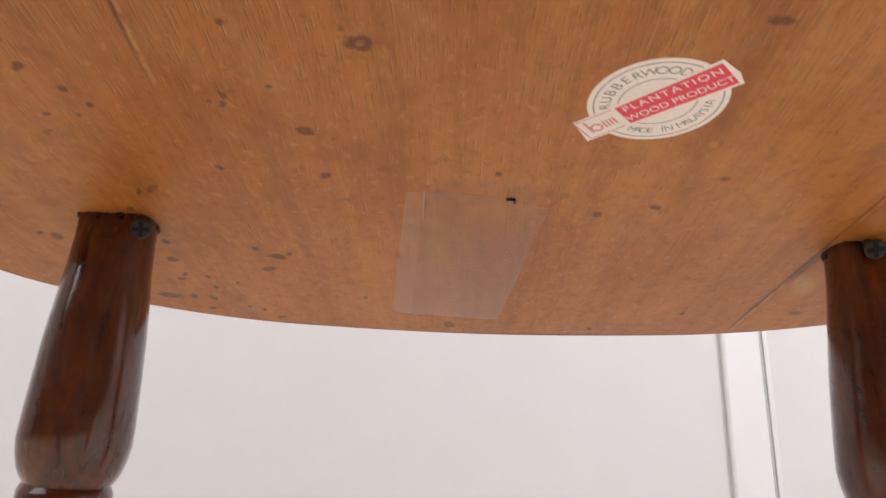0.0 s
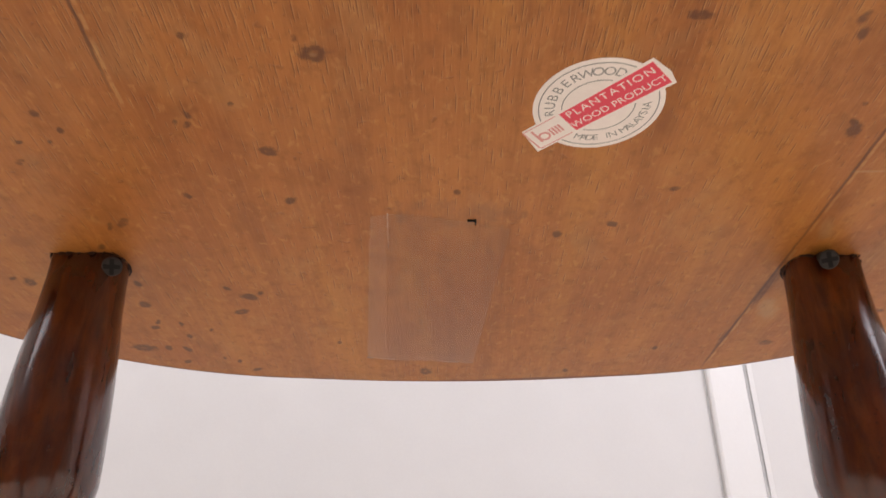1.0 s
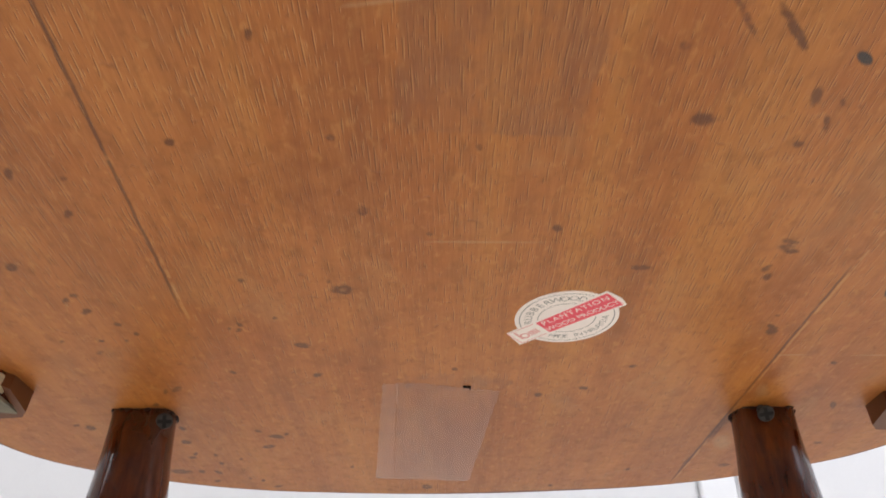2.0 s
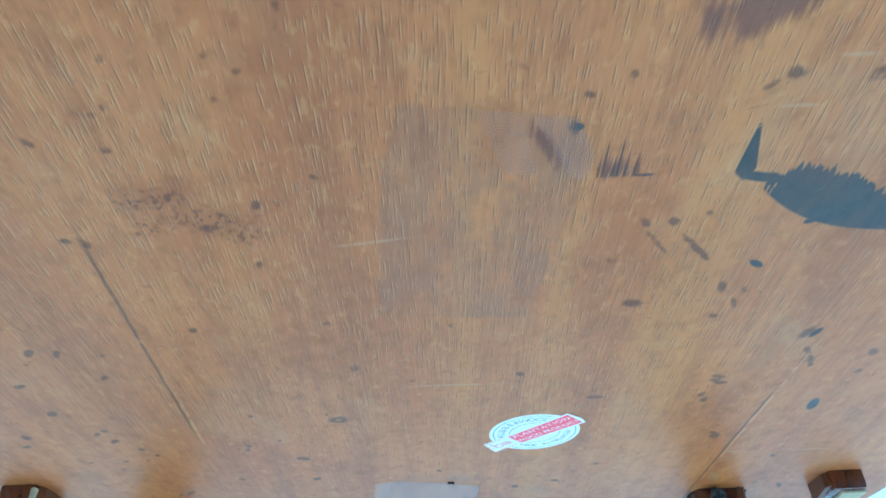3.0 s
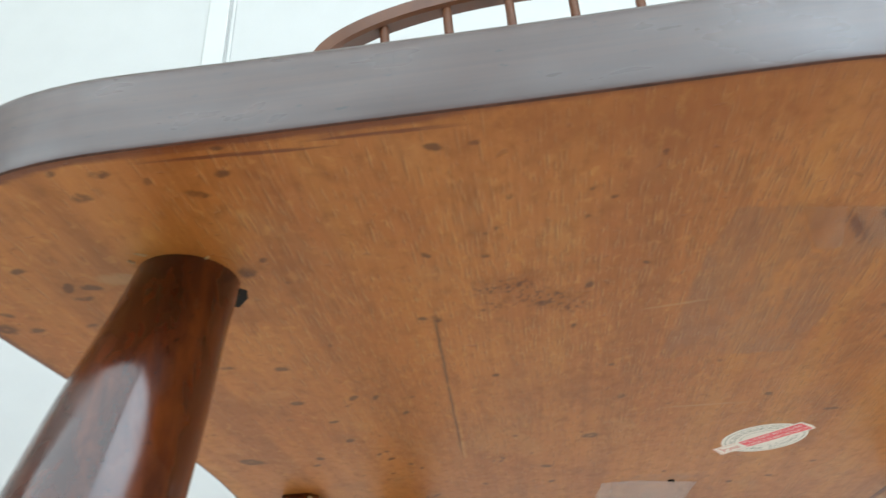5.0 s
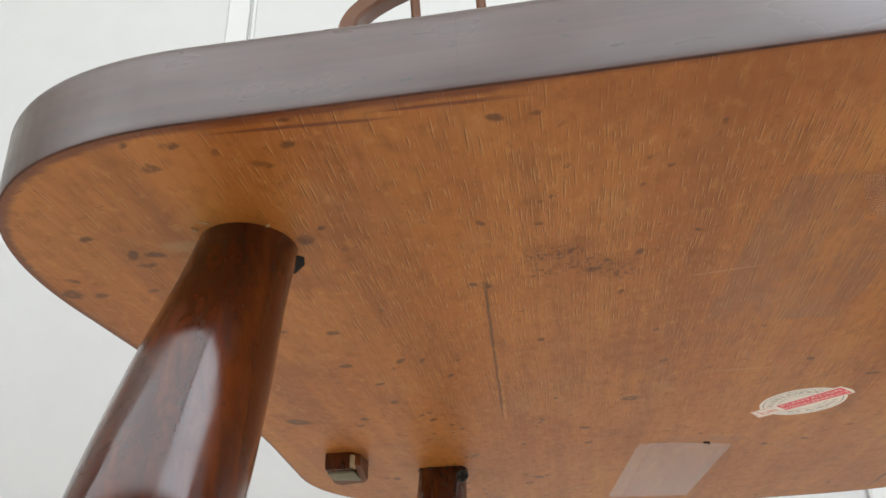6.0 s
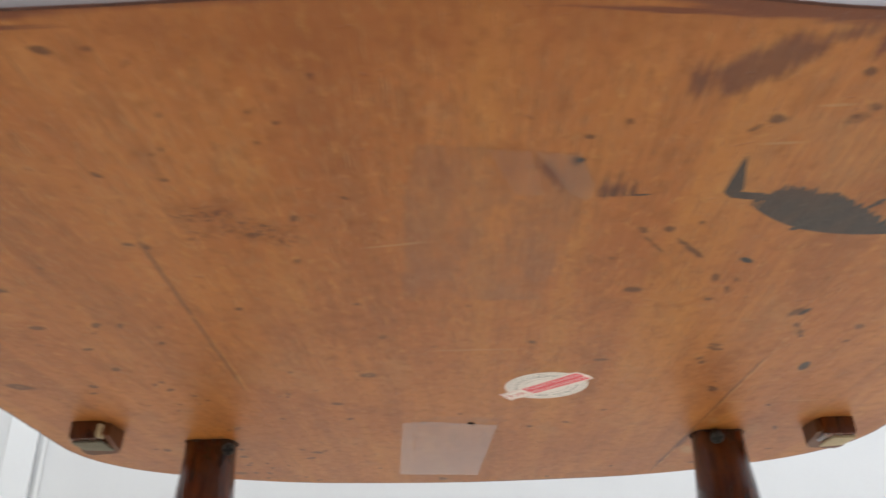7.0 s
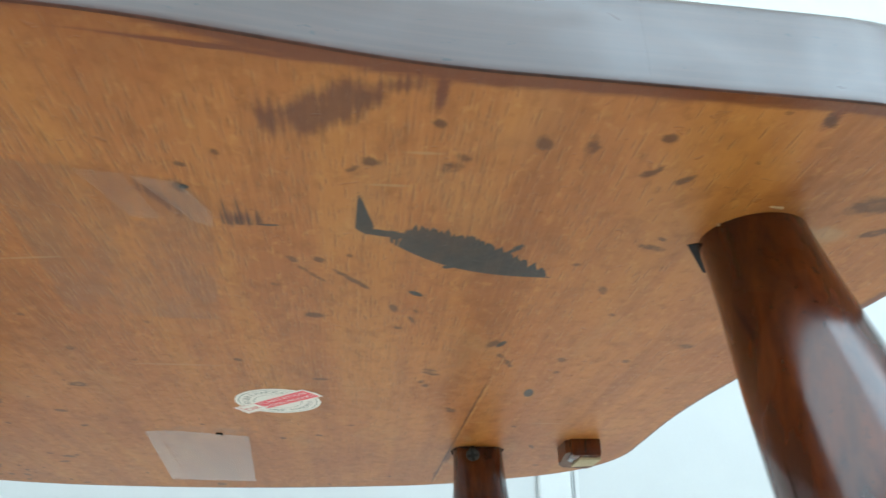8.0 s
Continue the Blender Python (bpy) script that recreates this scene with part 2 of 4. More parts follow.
    rough = n.math("SUBTRACT", rough, n.math("ADD", n.math("MULTIPLY", varnish, 0.08), n.math("MULTIPLY", film, 0.07)))
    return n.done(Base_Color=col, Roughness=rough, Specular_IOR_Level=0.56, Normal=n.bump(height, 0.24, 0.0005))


def varnish_wood(name, dark, light, rough=0.24, coat=0.6, along=(90, 90, 6), coat_ior=1.5, relief=0.12, specks=0.3, gloss=0.5):
    """Dark red-brown varnish over wood whose grain runs along one axis."""
    n = Nodes(name)
    p = n.coords()
    grain = n.noise(n.scaled(p, *along), 1, 5, 0.6, 0.2)
    cloud = n.noise(p, 14, 3)
    speck = n.noise(p, 380, 3, 0.7)
    col = n.mix(n.ramp(grain, 0.25, 0.85), dark, light)
    col = n.mix(n.math("MULTIPLY", n.ramp(cloud, 0.35, 0.7), 0.45), col, dark)
    col = n.mix(n.math("MULTIPLY", n.ramp(speck, 0.64, 0.76), specks), col, (0.025, 0.010, 0.006))
    r = n.math("ADD", rough, n.math("MULTIPLY", n.noise(p, 60, 4), 0.16))
    height = n.math("ADD", n.math("MULTIPLY", speck, 0.12), n.math("MULTIPLY", grain, 0.6))
    return n.done(Base_Color=col, Roughness=r, Coat_Weight=coat, Coat_Roughness=rough * 0.8, Coat_IOR=coat_ior, Specular_IOR_Level=gloss, Normal=n.bump(height, relief, 0.0008))


def edge_varnish():
    """The satin varnish of the seat's edge: cloudy gloss, fine horizontal scratches, scattered dark pores."""
    n = Nodes("varnished_seat_edge")
    p = n.coords()
    grain = n.noise(n.scaled(p, 7, 7, 420), 1, 5, 0.6, 0.2)
    cloud = n.noise(n.scaled(p, 26, 26, 60), 1, 4, 0.6, 0.5)
    speck = n.noise(n.scaled(p, 260, 260, 520), 1, 3, 0.6)
    col = n.mix(n.ramp(grain, 0.25, 0.85), (0.050, 0.018, 0.010), (0.090, 0.036, 0.019))
    col = n.mix(n.math("MULTIPLY", n.ramp(speck, 0.66, 0.74), 0.8), col, (0.012, 0.006, 0.004))
    rough = n.math("ADD", 0.25, n.math("MULTIPLY", n.ramp(cloud, 0.28, 0.74), 0.14))
    height = n.math("ADD", n.math("MULTIPLY", grain, 0.22), n.math("MULTIPLY", cloud, 0.4))
    return n.done(Base_Color=col, Roughness=n.math("ADD", rough, 0.10), Specular_IOR_Level=0.5, Coat_Weight=n.ramp(cloud, 0.25, 0.75, 1.0, 0.85), Coat_Roughness=rough, Coat_IOR=1.50,
                  Coat_Normal=n.bump(height, 0.03, 0.0008), Normal=n.bump(height, 0.03, 0.0008))


def leg_varnish():
    """Thick dark varnish over turned wood: soft dark streaks along the leg, worn redder patches, an uneven glossy skin."""
    n = Nodes("dark_leg_varnish")
    p = n.coords()
    streak = n.noise(n.scaled(p, 210, 210, 30), 1, 4, 0.6, 0.5)
    cloud = n.noise(n.scaled(p, 70, 70, 30), 1, 4, 0.6)
    speck = n.noise(p, 420, 4, 0.7)
    col = n.mix(n.ramp(streak, 0.25, 0.80), (0.036, 0.0055, 0.0016), (0.118, 0.0230, 0.0038))
    col = n.mix(n.math("MULTIPLY", n.ramp(cloud, 0.50, 0.68), 0.22), col, (0.240, 0.0580, 0.0080))
    col = n.mix(n.math("MULTIPLY", n.ramp(cloud, 0.46, 0.32), 0.55), col, (0.028, 0.0050, 0.0018))
    col = n.mix(n.math("MULTIPLY", n.ramp(speck, 0.58, 0.72), 0.55), col, (0.022, 0.0070, 0.0030))
    skin = n.noise(n.scaled(p, 110, 110, 50), 1, 1.5, 0.5, 0.3)
    height = n.math("MULTIPLY", skin, 2.2)
    rough = n.math("ADD", 0.10, n.math("MULTIPLY", n.ramp(skin, 0.35, 0.70), 0.12))
    return n.done(Base_Color=col, Roughness=n.math("ADD", rough, 0.12), Specular_IOR_Level=0.05, Coat_Weight=1.0, Coat_Roughness=rough, Coat_IOR=1.62,
                  Coat_Normal=n.bump(height, 0.08, 0.0006), Normal=n.bump(height, 0.08, 0.0006))


def plain(name, colour, rough=0.6, metal=0.0, vary=0.12, scale=60.0, bump=0.05, distance=0.0005):
    """A plain surface with slight blotches and fine relief."""
    n = Nodes(name)
    p = n.coords()
    big, small = n.noise(p, scale * 0.06, 3), n.noise(p, scale, 5, 0.6)
    f = n.math("MULTIPLY", n.math("ADD", n.ramp(big, 0.3, 0.7), n.ramp(small, 0.3, 0.75)), 0.5)
    col = n.mix(f, tuple(c * (1 - vary) for c in colour), tuple(min(1.0, c * (1 + vary)) for c in colour))
    return n.done(Base_Color=col, Roughness=n.math("ADD", rough - 0.05, n.math("MULTIPLY", small, 0.12)), Metallic=metal, Normal=n.bump(small, bump, distance))


def clear_film(name, gloss_rough, haze, tint):
    """A clear adhesive film: what lies behind it shows through, gloss grows towards grazing."""
    n = Nodes(name)
    p = n.coords()
    wrinkle = n.noise(n.scaled(p, 240, 40, 40), 1, 3)
    normal = n.bump(wrinkle, 0.08, 0.0006)
    clear = n.node("ShaderNodeBsdfTransparent", Color=(0.95, 0.94, 0.93))
    cloudy = n.node("ShaderNodeBsdfDiffuse", Color=tint)
    gloss = n.node("ShaderNodeBsdfGlossy", Color=(1.0, 1.0, 1.0), Roughness=gloss_rough, Normal=normal)
    facing = n.node("ShaderNodeLayerWeight", Blend=0.5).outputs["Facing"]
    fres = n.math("ADD", 0.018, n.math("MULTIPLY", n.math("POWER", facing, 5.0), 0.80))
    a = n.tree.nodes.new("ShaderNodeMixShader")
    b = n.tree.nodes.new("ShaderNodeMixShader")
    hz = n.math("MULTIPLY", n.ramp(n.noise(n.scaled(p, 330, 22, 22), 1, 4, 0.65), 0.38, 0.66, 0.7, 1.4), haze)
    n.link(hz, a.inputs[0])
    n.link(clear.outputs[0], a.inputs[1])
    n.link(cloudy.outputs[0], a.inputs[2])
    n.link(fres, b.inputs[0])
    n.link(a.outputs[0], b.inputs[1])
    n.link(gloss.outputs[0], b.inputs[2])
    n.link(b.outputs[0], n.tree.nodes["Material Output"].inputs[0])
    return n.mat


WOOD = underside_wood()
EDGE = edge_varnish()
LEG = leg_varnish()
BOW = varnish_wood("bow_varnish", (0.105, 0.034, 0.010), (0.165, 0.056, 0.016), 0.34, 0.2, (40, 40, 20), 1.5, 0.06, 0.12)
CUT = plain("pale_cut_end_grain", (0.55, 0.47, 0.30), 0.8, 0, 0.25, 400, 0.2)
RAW = plain("raw_splintered_wood", (0.50, 0.34, 0.19), 0.85, 0, 0.25, 700, 0.2)
DULL = plain("smeared_cut_end_grain", (0.20, 0.19, 0.14), 0.7, 0, 0.3, 400, 0.2)
STEEL = plain("blackened_screw_steel", (0.034, 0.033, 0.031), 0.55, 0.4, 0.2, 600, 0.1)
# very dark brown that paints the shade round the rear legs' sockets
SOCKET_SHADE = plain("dark_socket_shade", (0.030, 0.012, 0.008), 0.85, 0, 0.4, 700, 0.3)
# dark brown line between the underside and the seat's edge
ARRIS = plain("dark_brown_arris", (0.085, 0.026, 0.013), 0.55, 0, 0.6, 300, 0.3)
# near-black painted for shade in gaps and screw slots; also the staple's colour
PIT = plain("black_shade_and_staple", (0.004, 0.004, 0.004), 0.9)
PAPER = plain("cream_sticker_paper", (0.93, 0.88, 0.82), 0.40, 0, 0.05, 500, 0.03)
RED = plain("sticker_red_ink", (0.82, 0.075, 0.115), 0.45, 0, 0.08, 500, 0.02)
PINK = plain("sticker_faded_red_ink", (0.75, 0.36, 0.33), 0.5, 0, 0.08, 500, 0.02)
GREY = plain("sticker_grey_ink", (0.30, 0.31, 0.28), 0.5, 0, 0.1, 500, 0.02)
FILM = clear_film("clear_tape_film", 0.14, 0.07, (0.36, 0.24, 0.19))
HAZE = clear_film("lifted_tape_edge", 0.2, 0.07, (0.80, 0.62, 0.50))
SCRAP = clear_film("torn_tape_film", 0.2, 0.05, (0.66, 0.50, 0.42))
CREASE = clear_film("whitened_tape_edge", 0.2, 0.28, (0.85, 0.78, 0.72))
WALL = plain("white_wall_paint", (0.615, 0.607, 0.592), 0.55, 0, 0.02, 300, 0.08, 0.0004)
TRIM = plain("white_satin_trim", (0.68, 0.675, 0.66), 0.38, 0, 0.02, 240, 0.04)
# grey that paints the shadow lines beside the wall strips
SHADE = plain("strip_shadow_grey", (0.50, 0.50, 0.49), 0.8)
# invented dark colour for the unseen wall, keeps reflections in the legs dark
TAUPE = plain("unseen_wall_taupe", (0.20, 0.18, 0.16), 0.7, 0, 0.04, 300, 0.08, 0.0004)
CEIL = plain("white_ceiling_paint", (0.80, 0.80, 0.79), 0.8, 0, 0.02, 200, 0.08)
# unseen floor, made this pale to throw light onto the seat's underside
FLOOR = plain("pale_bounce_floor", (0.88, 0.76, 0.63), 0.95, 0, 0.15, 900, 0.4, 0.003)
GROUND = plain("grass_outside", (0.09, 0.13, 0.05), 0.95, 0, 0.4, 8, 0.5, 0.05)
GLASS = clear_film("window_glass", 0.02, 0.0, (1, 1, 1))


# ---- building helpers ----
def part(name, bm, material, parent=None, label="", smooth=True):
    """Links a bmesh as one mesh object, under a thing or a part where one is given."""
    mesh = bpy.data.meshes.new(name)
    bm.normal_update()
    bm.to_mesh(mesh)
    bm.free()
    for m in material if isinstance(material, (list, tuple)) else (material,):
        mesh.materials.append(m)
    if smooth:
        mesh.polygons.foreach_set("use_smooth", [True] * len(mesh.polygons))
        mesh.set_sharp_from_angle(angle=radians(38))
    ob = new(name, mesh)
    ob.parent = parent
    return tagged(ob, label)


def box(bm, x0, x1, y0, y1, z0, z1, bevel=0.0, m=None):
    made = bmesh.ops.create_cube(bm, size=1.0)["verts"]
    for v in made:
        v.co = Vector(((x0 + x1) / 2 + v.co.x * (x1 - x0), (y0 + y1) / 2 + v.co.y * (y1 - y0), (z0 + z1) / 2 + v.co.z * (z1 - z0)))
    if bevel:
        edges = list({e for v in made for e in v.link_edges})
        made = bmesh.ops.bevel(bm, geom=edges, offset=bevel, segments=2, affect="EDGES", profile=0.6)["verts"]
    if m is not None:
        bmesh.ops.transform(bm, matrix=m, verts=list({v for v in made if v.is_valid}))
    return bm


def lathe(bm, profile, start, axis, turns=40, rough=0.0):
    """Turns a profile of (distance along the axis, radius) round an axis from start."""
    axis = Vector(axis).normalized()
    u = axis.orthogonal().normalized()
    w = axis.cross(u)
    rings = []
    for k, (s, r) in enumerate(profile):
        ring = []
        for i in range(turns):
            a = 2 * math.pi * i / turns
            d = u * math.cos(a) + w * math.sin(a)
            wear = rough * noise.noise((3 * d.x, 3 * d.y, 40 * s + 7 * d.z)) if k < 2 else 0.0
            ring.append(bm.verts.new(Vector(start) + axis * (s + wear * 1.8) + d * (r + wear * 0.5)))
        rings.append(ring)
    for a, b in zip(rings, rings[1:]):
        for i in range(turns):
            bm.faces.new((a[i], a[(i + 1) % turns], b[(i + 1) % turns], b[i]))
    bm.faces.new(rings[0])
    bm.faces.new(rings[-1][::-1])
    return bm


def rounded(corners, step=0.004):
    """A closed outline of (x, y, radius) corners with their fillets, sampled along its length."""
    out = []
    for i, (x, y, r) in enumerate(corners):
        p = Vector((x, y))
        a, b = Vector(corners[i - 1][:2]) - p, Vector(corners[(i + 1) % len(corners)][:2]) - p
        half = a.angle(b) / 2
        cut = min(r / math.tan(half), 0.48 * a.length, 0.48 * b.length)
        p0, p1 = p + a.normalized() * cut, p + b.normalized() * cut
        for k in range(25):
            t = k / 24
            out.append((1 - t) ** 2 * p0 + 2 * t * (1 - t) * p + t * t * p1)
    return out


# ---- the room ----
ROOM_X, WALL_Y = (-3.6, 3.6), 0.65


def shell(name, boxes, material, label, category):
    bm = bmesh.new()
    for b in boxes:
        box(bm, *b)
    return tagged(part(name, bm, material, None, "", False), label, category, "", "structure")


shell("floor", [(ROOM_X[0], ROOM_X[1], WIN_Y, WALL_Y, -0.12, 0.0)], FLOOR, "unseen pale beige floor that bounces light up under the chair", "floor")
shell("ceiling", [(ROOM_X[0], ROOM_X[1], WIN_Y, WALL_Y, 2.45, 2.57)], CEIL, "plain white painted ceiling", "ceiling")
shell("wall_north", [(ROOM_X[0], ROOM_X[1], WALL_Y, WALL_Y + 0.12, -0.12, 2.57)], WALL, "white painted panelled wall behind the chair", "wall")
shell("wall_west", [(ROOM_X[0] - 0.12, ROOM_X[0], WIN_Y - 0.12, WALL_Y + 0.12, -0.12, 2.57)], WALL, "plain white painted side wall", "wall")
shell("wall_east", [(ROOM_X[1], ROOM_X[1] + 0.12, WIN_Y - 0.12, WALL_Y + 0.12, -0.12, 2.57)], WALL, "plain white painted side wall", "wall")
# never in view; its dark tone shapes what the legs reflect
shell("wall_south", [(ROOM_X[0], WIN_X[0], WIN_Y - 0.12, WIN_Y, -0.12, 2.57), (WIN_X[2], ROOM_X[1], WIN_Y - 0.12, WIN_Y, -0.12, 2.57),
                     (WIN_X[0], WIN_X[2], WIN_Y - 0.12, WIN_Y, -0.12, WIN_Z0), (WIN_X[0], WIN_X[2], WIN_Y - 0.12, WIN_Y, WIN_Z1, 2.57)],
      TAUPE, "unseen wall, taupe to darken reflections, with a wide window opening", "wall")
shell("ground", [(-400, 400, -400, 400, -0.5, -0.3)], GROUND, "grass outside the house", "ground")

window = tagged(new("window_1"), "wide white window of two panes", "window", "", "structure")
bm = bmesh.new()
for b in ((WIN_X[0], WIN_X[0] + 0.05, WIN_Z0, WIN_Z1), (WIN_X[2] - 0.05, WIN_X[2], WIN_Z0, WIN_Z1), (WIN_X[1] - 0.025, WIN_X[1] + 0.025, WIN_Z0 + 0.05, WIN_Z1 - 0.05),
          (WIN_X[0] + 0.05, WIN_X[2] - 0.05, WIN_Z0, WIN_Z0 + 0.05), (WIN_X[0] + 0.05, WIN_X[2] - 0.05, WIN_Z1 - 0.05, WIN_Z1)):
    box(bm, b[0], b[1], WIN_Y - 0.10, WIN_Y - 0.02, b[2], b[3], 0.004)
part("window_frame", bm, TRIM, window)
for x0, x1 in ((WIN_X[0] + 0.05, WIN_X[1] - 0.025), (WIN_X[1] + 0.025, WIN_X[2] - 0.05)):
    bm = bmesh.new()
    box(bm, x0, x1, WIN_Y - 0.075, WIN_Y - 0.069, WIN_Z0 + 0.05, WIN_Z1 - 0.05)
    part("pane", bm, GLASS, window, "", False).visible_shadow = False

# cover strips between the wall's panels, each with a bead beside it
for x in (-1.551, -0.646, 0.305, 1.210):
    strip = tagged(new("panel_strip"), "narrow white cover strip between wall panels", "wall trim", "wall strips", "structure")
    bm = bmesh.new()
    profile = [(x, WALL_Y - 0.0005), (x + 0.0010, WALL_Y - 0.006), (x + 0.0030, WALL_Y - 0.0075), (x + 0.0045, WALL_Y - 0.008), (x + 0.0442, WALL_Y - 0.008), (x + 0.0455, WALL_Y - 0.0068), (x + 0.0455, WALL_Y - 0.0005)]
    ends = [[bm.verts.new((px, py, z)) for px, py in profile] for z in (0.0, 2.45)]
    for i in range(len(profile)):
        j = (i + 1) % len(profile)
        bm.faces.new((ends[0][i], ends[0][j], ends[1][j], ends[1][i]))
    bm.faces.new(ends[0])
    bm.faces.new(ends[1])
    bmesh.ops.recalc_face_normals(bm, faces=bm.faces)
    part("strip", bm, TRIM, strip, "", False)
    # grey slip right of the strip, a shadow line put into its colour
    bm = bmesh.new()
    box(bm, x + 0.0480, x + 0.0512, WALL_Y - 0.0012, WALL_Y - 0.0002, 0.0, 2.45)
    part("shadow_line", bm, SHADE, strip, "", False)
    bm = bmesh.new()
    box(bm, x + 0.0514, x + 0.0580, WALL_Y - 0.0035, WALL_Y - 0.0002, 0.0, 2.45, 0.0015)
    part("bead", bm, TRIM, strip)
    # thinner slip on the left, painted as the strip's shadow there
    bm = bmesh.new()
    box(bm, x - 0.0024, x - 0.0004, WALL_Y - 0.0010, WALL_Y - 0.0002, 0.0, 2.45)
    part("shadow_line", bm, SHADE, strip, "", False)

# ---- the chair ----
BASE = Vector((0, -0.08, 0))
chair = tagged(new("chair"), "dark-varnished wooden bow-back chair with a bare stained seat underside", "chair")
chair.location = BASE
IN_CHAIR = Matrix.Translation(-BASE) @ SLOPE @ Matrix.Translation((0, 0, 0.42))

OUTLINE = rounded([(-0.2235, -0.2940, 0.075), (-0.060, -0.2953, 0.5), (0.015, -0.2968, 0.25), (0.078, -0.2865, 0.25), (0.232, -0.2805, 0.075), (0.209, -0.070, 0.45), (0.2155, 0.058, 0.085),
                   (0.120, 0.113, 0.20), (-0.003, 0.127, 0.50), (-0.125, 0.113, 0.20), (-0.2235, 0.057, 0.085), (-0.2090, -0.090, 0.45)])
SEAMS = ((-0.1000, -0.050), (0.1140, -0.016))          # x at y = 0, and its slope along y


def outline_radius(count):
    """The outline's distance from the seat's middle, for even angles."""
    c = Vector((0.0, -0.09))
    pts = np.array([tuple(p - c) for p in OUTLINE])
    nxt = np.roll(pts, -1, axis=0)
    out = []
    for k in range(count):
        a = 2 * math.pi * k / count
        d = np.array((math.cos(a), math.sin(a)))
        e = nxt - pts
        det = d[0] * -e[:, 1] + d[1] * e[:, 0]
        det = np.where(np.abs(det) < 1e-12, 1e-12, det)
        r = (pts[:, 0] * -e[:, 1] + pts[:, 1] * e[:, 0]) / det
        s = (d[0] * pts[:, 1] - d[1] * pts[:, 0]) / det
        good = (s >= -1e-6) & (s <= 1 + 1e-6) & (r > 0)
        out.append(r[good].max())
    return c, np.array(out)


RADIUS = outline_radius(1500)[1]
RIM = [(-0.0005, 0.0), (-0.0001, 0.0001), (0.0, 0.0004), (0.0002, 0.0016), (0.0004, 0.0090), (0.0004, 0.0160), (0.0004, 0.0198), (0.0004, 0.0210), (0.0001, 0.0220),
       (-0.0030, 0.0231), (-0.0100, 0.0245), (-0.0400, 0.0255)]


def seat_mesh():
    count, rings = 1500, 290
    c, radius = outline_radius(count)
    ang = np.arange(count) * 2 * np.pi / count
    rows = []
    for i in range(1, rings + 1):
        rows.append(((radius - 0.0005) * i / rings, np.zeros(count)))
    corner = np.clip(1 - np.abs(ang - np.radians(221)) / np.radians(24), 0, 1) ** 2 * (3 - 2 * np.clip(1 - np.abs(ang - np.radians(221)) / np.radians(24), 0, 1))
    for off, z in RIM[1:]:
        rows.append((radius + off + corner * 0.0018 * min(1.0, z / 0.022), np.full(count, z)))
    for f in (0.7, 0.45, 0.2):
        rows.append(((radius - 0.04) * f, np.full(count, 0.026 - 0.004 * (1 - f))))
    xyz = [np.array([[c.x, c.y, 0.0]])]
    for r, z in rows:
        xyz.append(np.stack([c.x + r * np.cos(ang), c.y + r * np.sin(ang), z], 1))
    xyz.append(np.array([[c.x, c.y, 0.024]]))
    verts = np.concatenate(xyz)
    faces = [(0, 1 + (k + 1) % count, 1 + k) for k in range(count)]
    idx = np.arange(count)
    for i in range(len(rows) - 1):
        a, b = 1 + i * count, 1 + (i + 1) * count
        quads = np.stack([a + idx, a + (idx + 1) % count, b + (idx + 1) % count, b + idx], 1)
        faces += [tuple(q) for q in quads.tolist()]
    a = 1 + (len(rows) - 1) * count
    faces += [(a + k, a + (k + 1) % count, len(verts) - 1) for k in range(count)]
    mesh = bpy.data.meshes.new("seat")
    mesh.from_pydata(verts.tolist(), [], faces)
    return mesh


# Marks on the underside, in millimetres: x, y, half width, half length, turn in degrees.
SPOTS_REAR_WEST = [(-171, 16, 1.9, 1.2, -48), (-166, 19, 3, 2.5, -65), (-144, 80, 5.6, 3.9, 12), (-133, 80, 3.1, 1.8, -76), (-132, 59, 2.4, 1.8, -40), (-129, -6, 2.1, 1.2, -60),
    (-129, 38, 3.2, 2.5, -62), (-129, 54, 2.9, 1.1, -66), (-129, 96, 3, 1.6, -51), (-126, 21, 2.6, 1.6, -88), (-125, 82, 3.3, 1.7, 74), (-120, 56, 2.2, 1.1, -83),
    (-120, 68, 2.2, 1.5, -81), (-111, 92, 2.5, 0.9, -86), (-109, 62, 2, 0.9, -63), (-105, 96, 2.5, 1.1, -75), (-99, 106, 3.3, 1.6, -39), (-93, 25, 1.8, 1.3, 60),
    (-92, 45, 3.6, 2.2, -28)]
SPOTS_REAR_WEST_MORE = [(-86, 32, 3.8, 2.9, 31), (-81, 29, 2, 1.2, -55), (-56, 76, 1.8, 1.1, -81), (-19, 110, 4.3, 3.2, -88)]
SPOTS_REAR_EAST = [(29, -12, 2.3, 1.7, 76), (47, -18, 2.3, 1.6, 31), (48, 110, 2.6, 1.4, 80), (85, 84, 2.5, 1.2, 86), (156, 2, 4.8, 1.4, 65)]
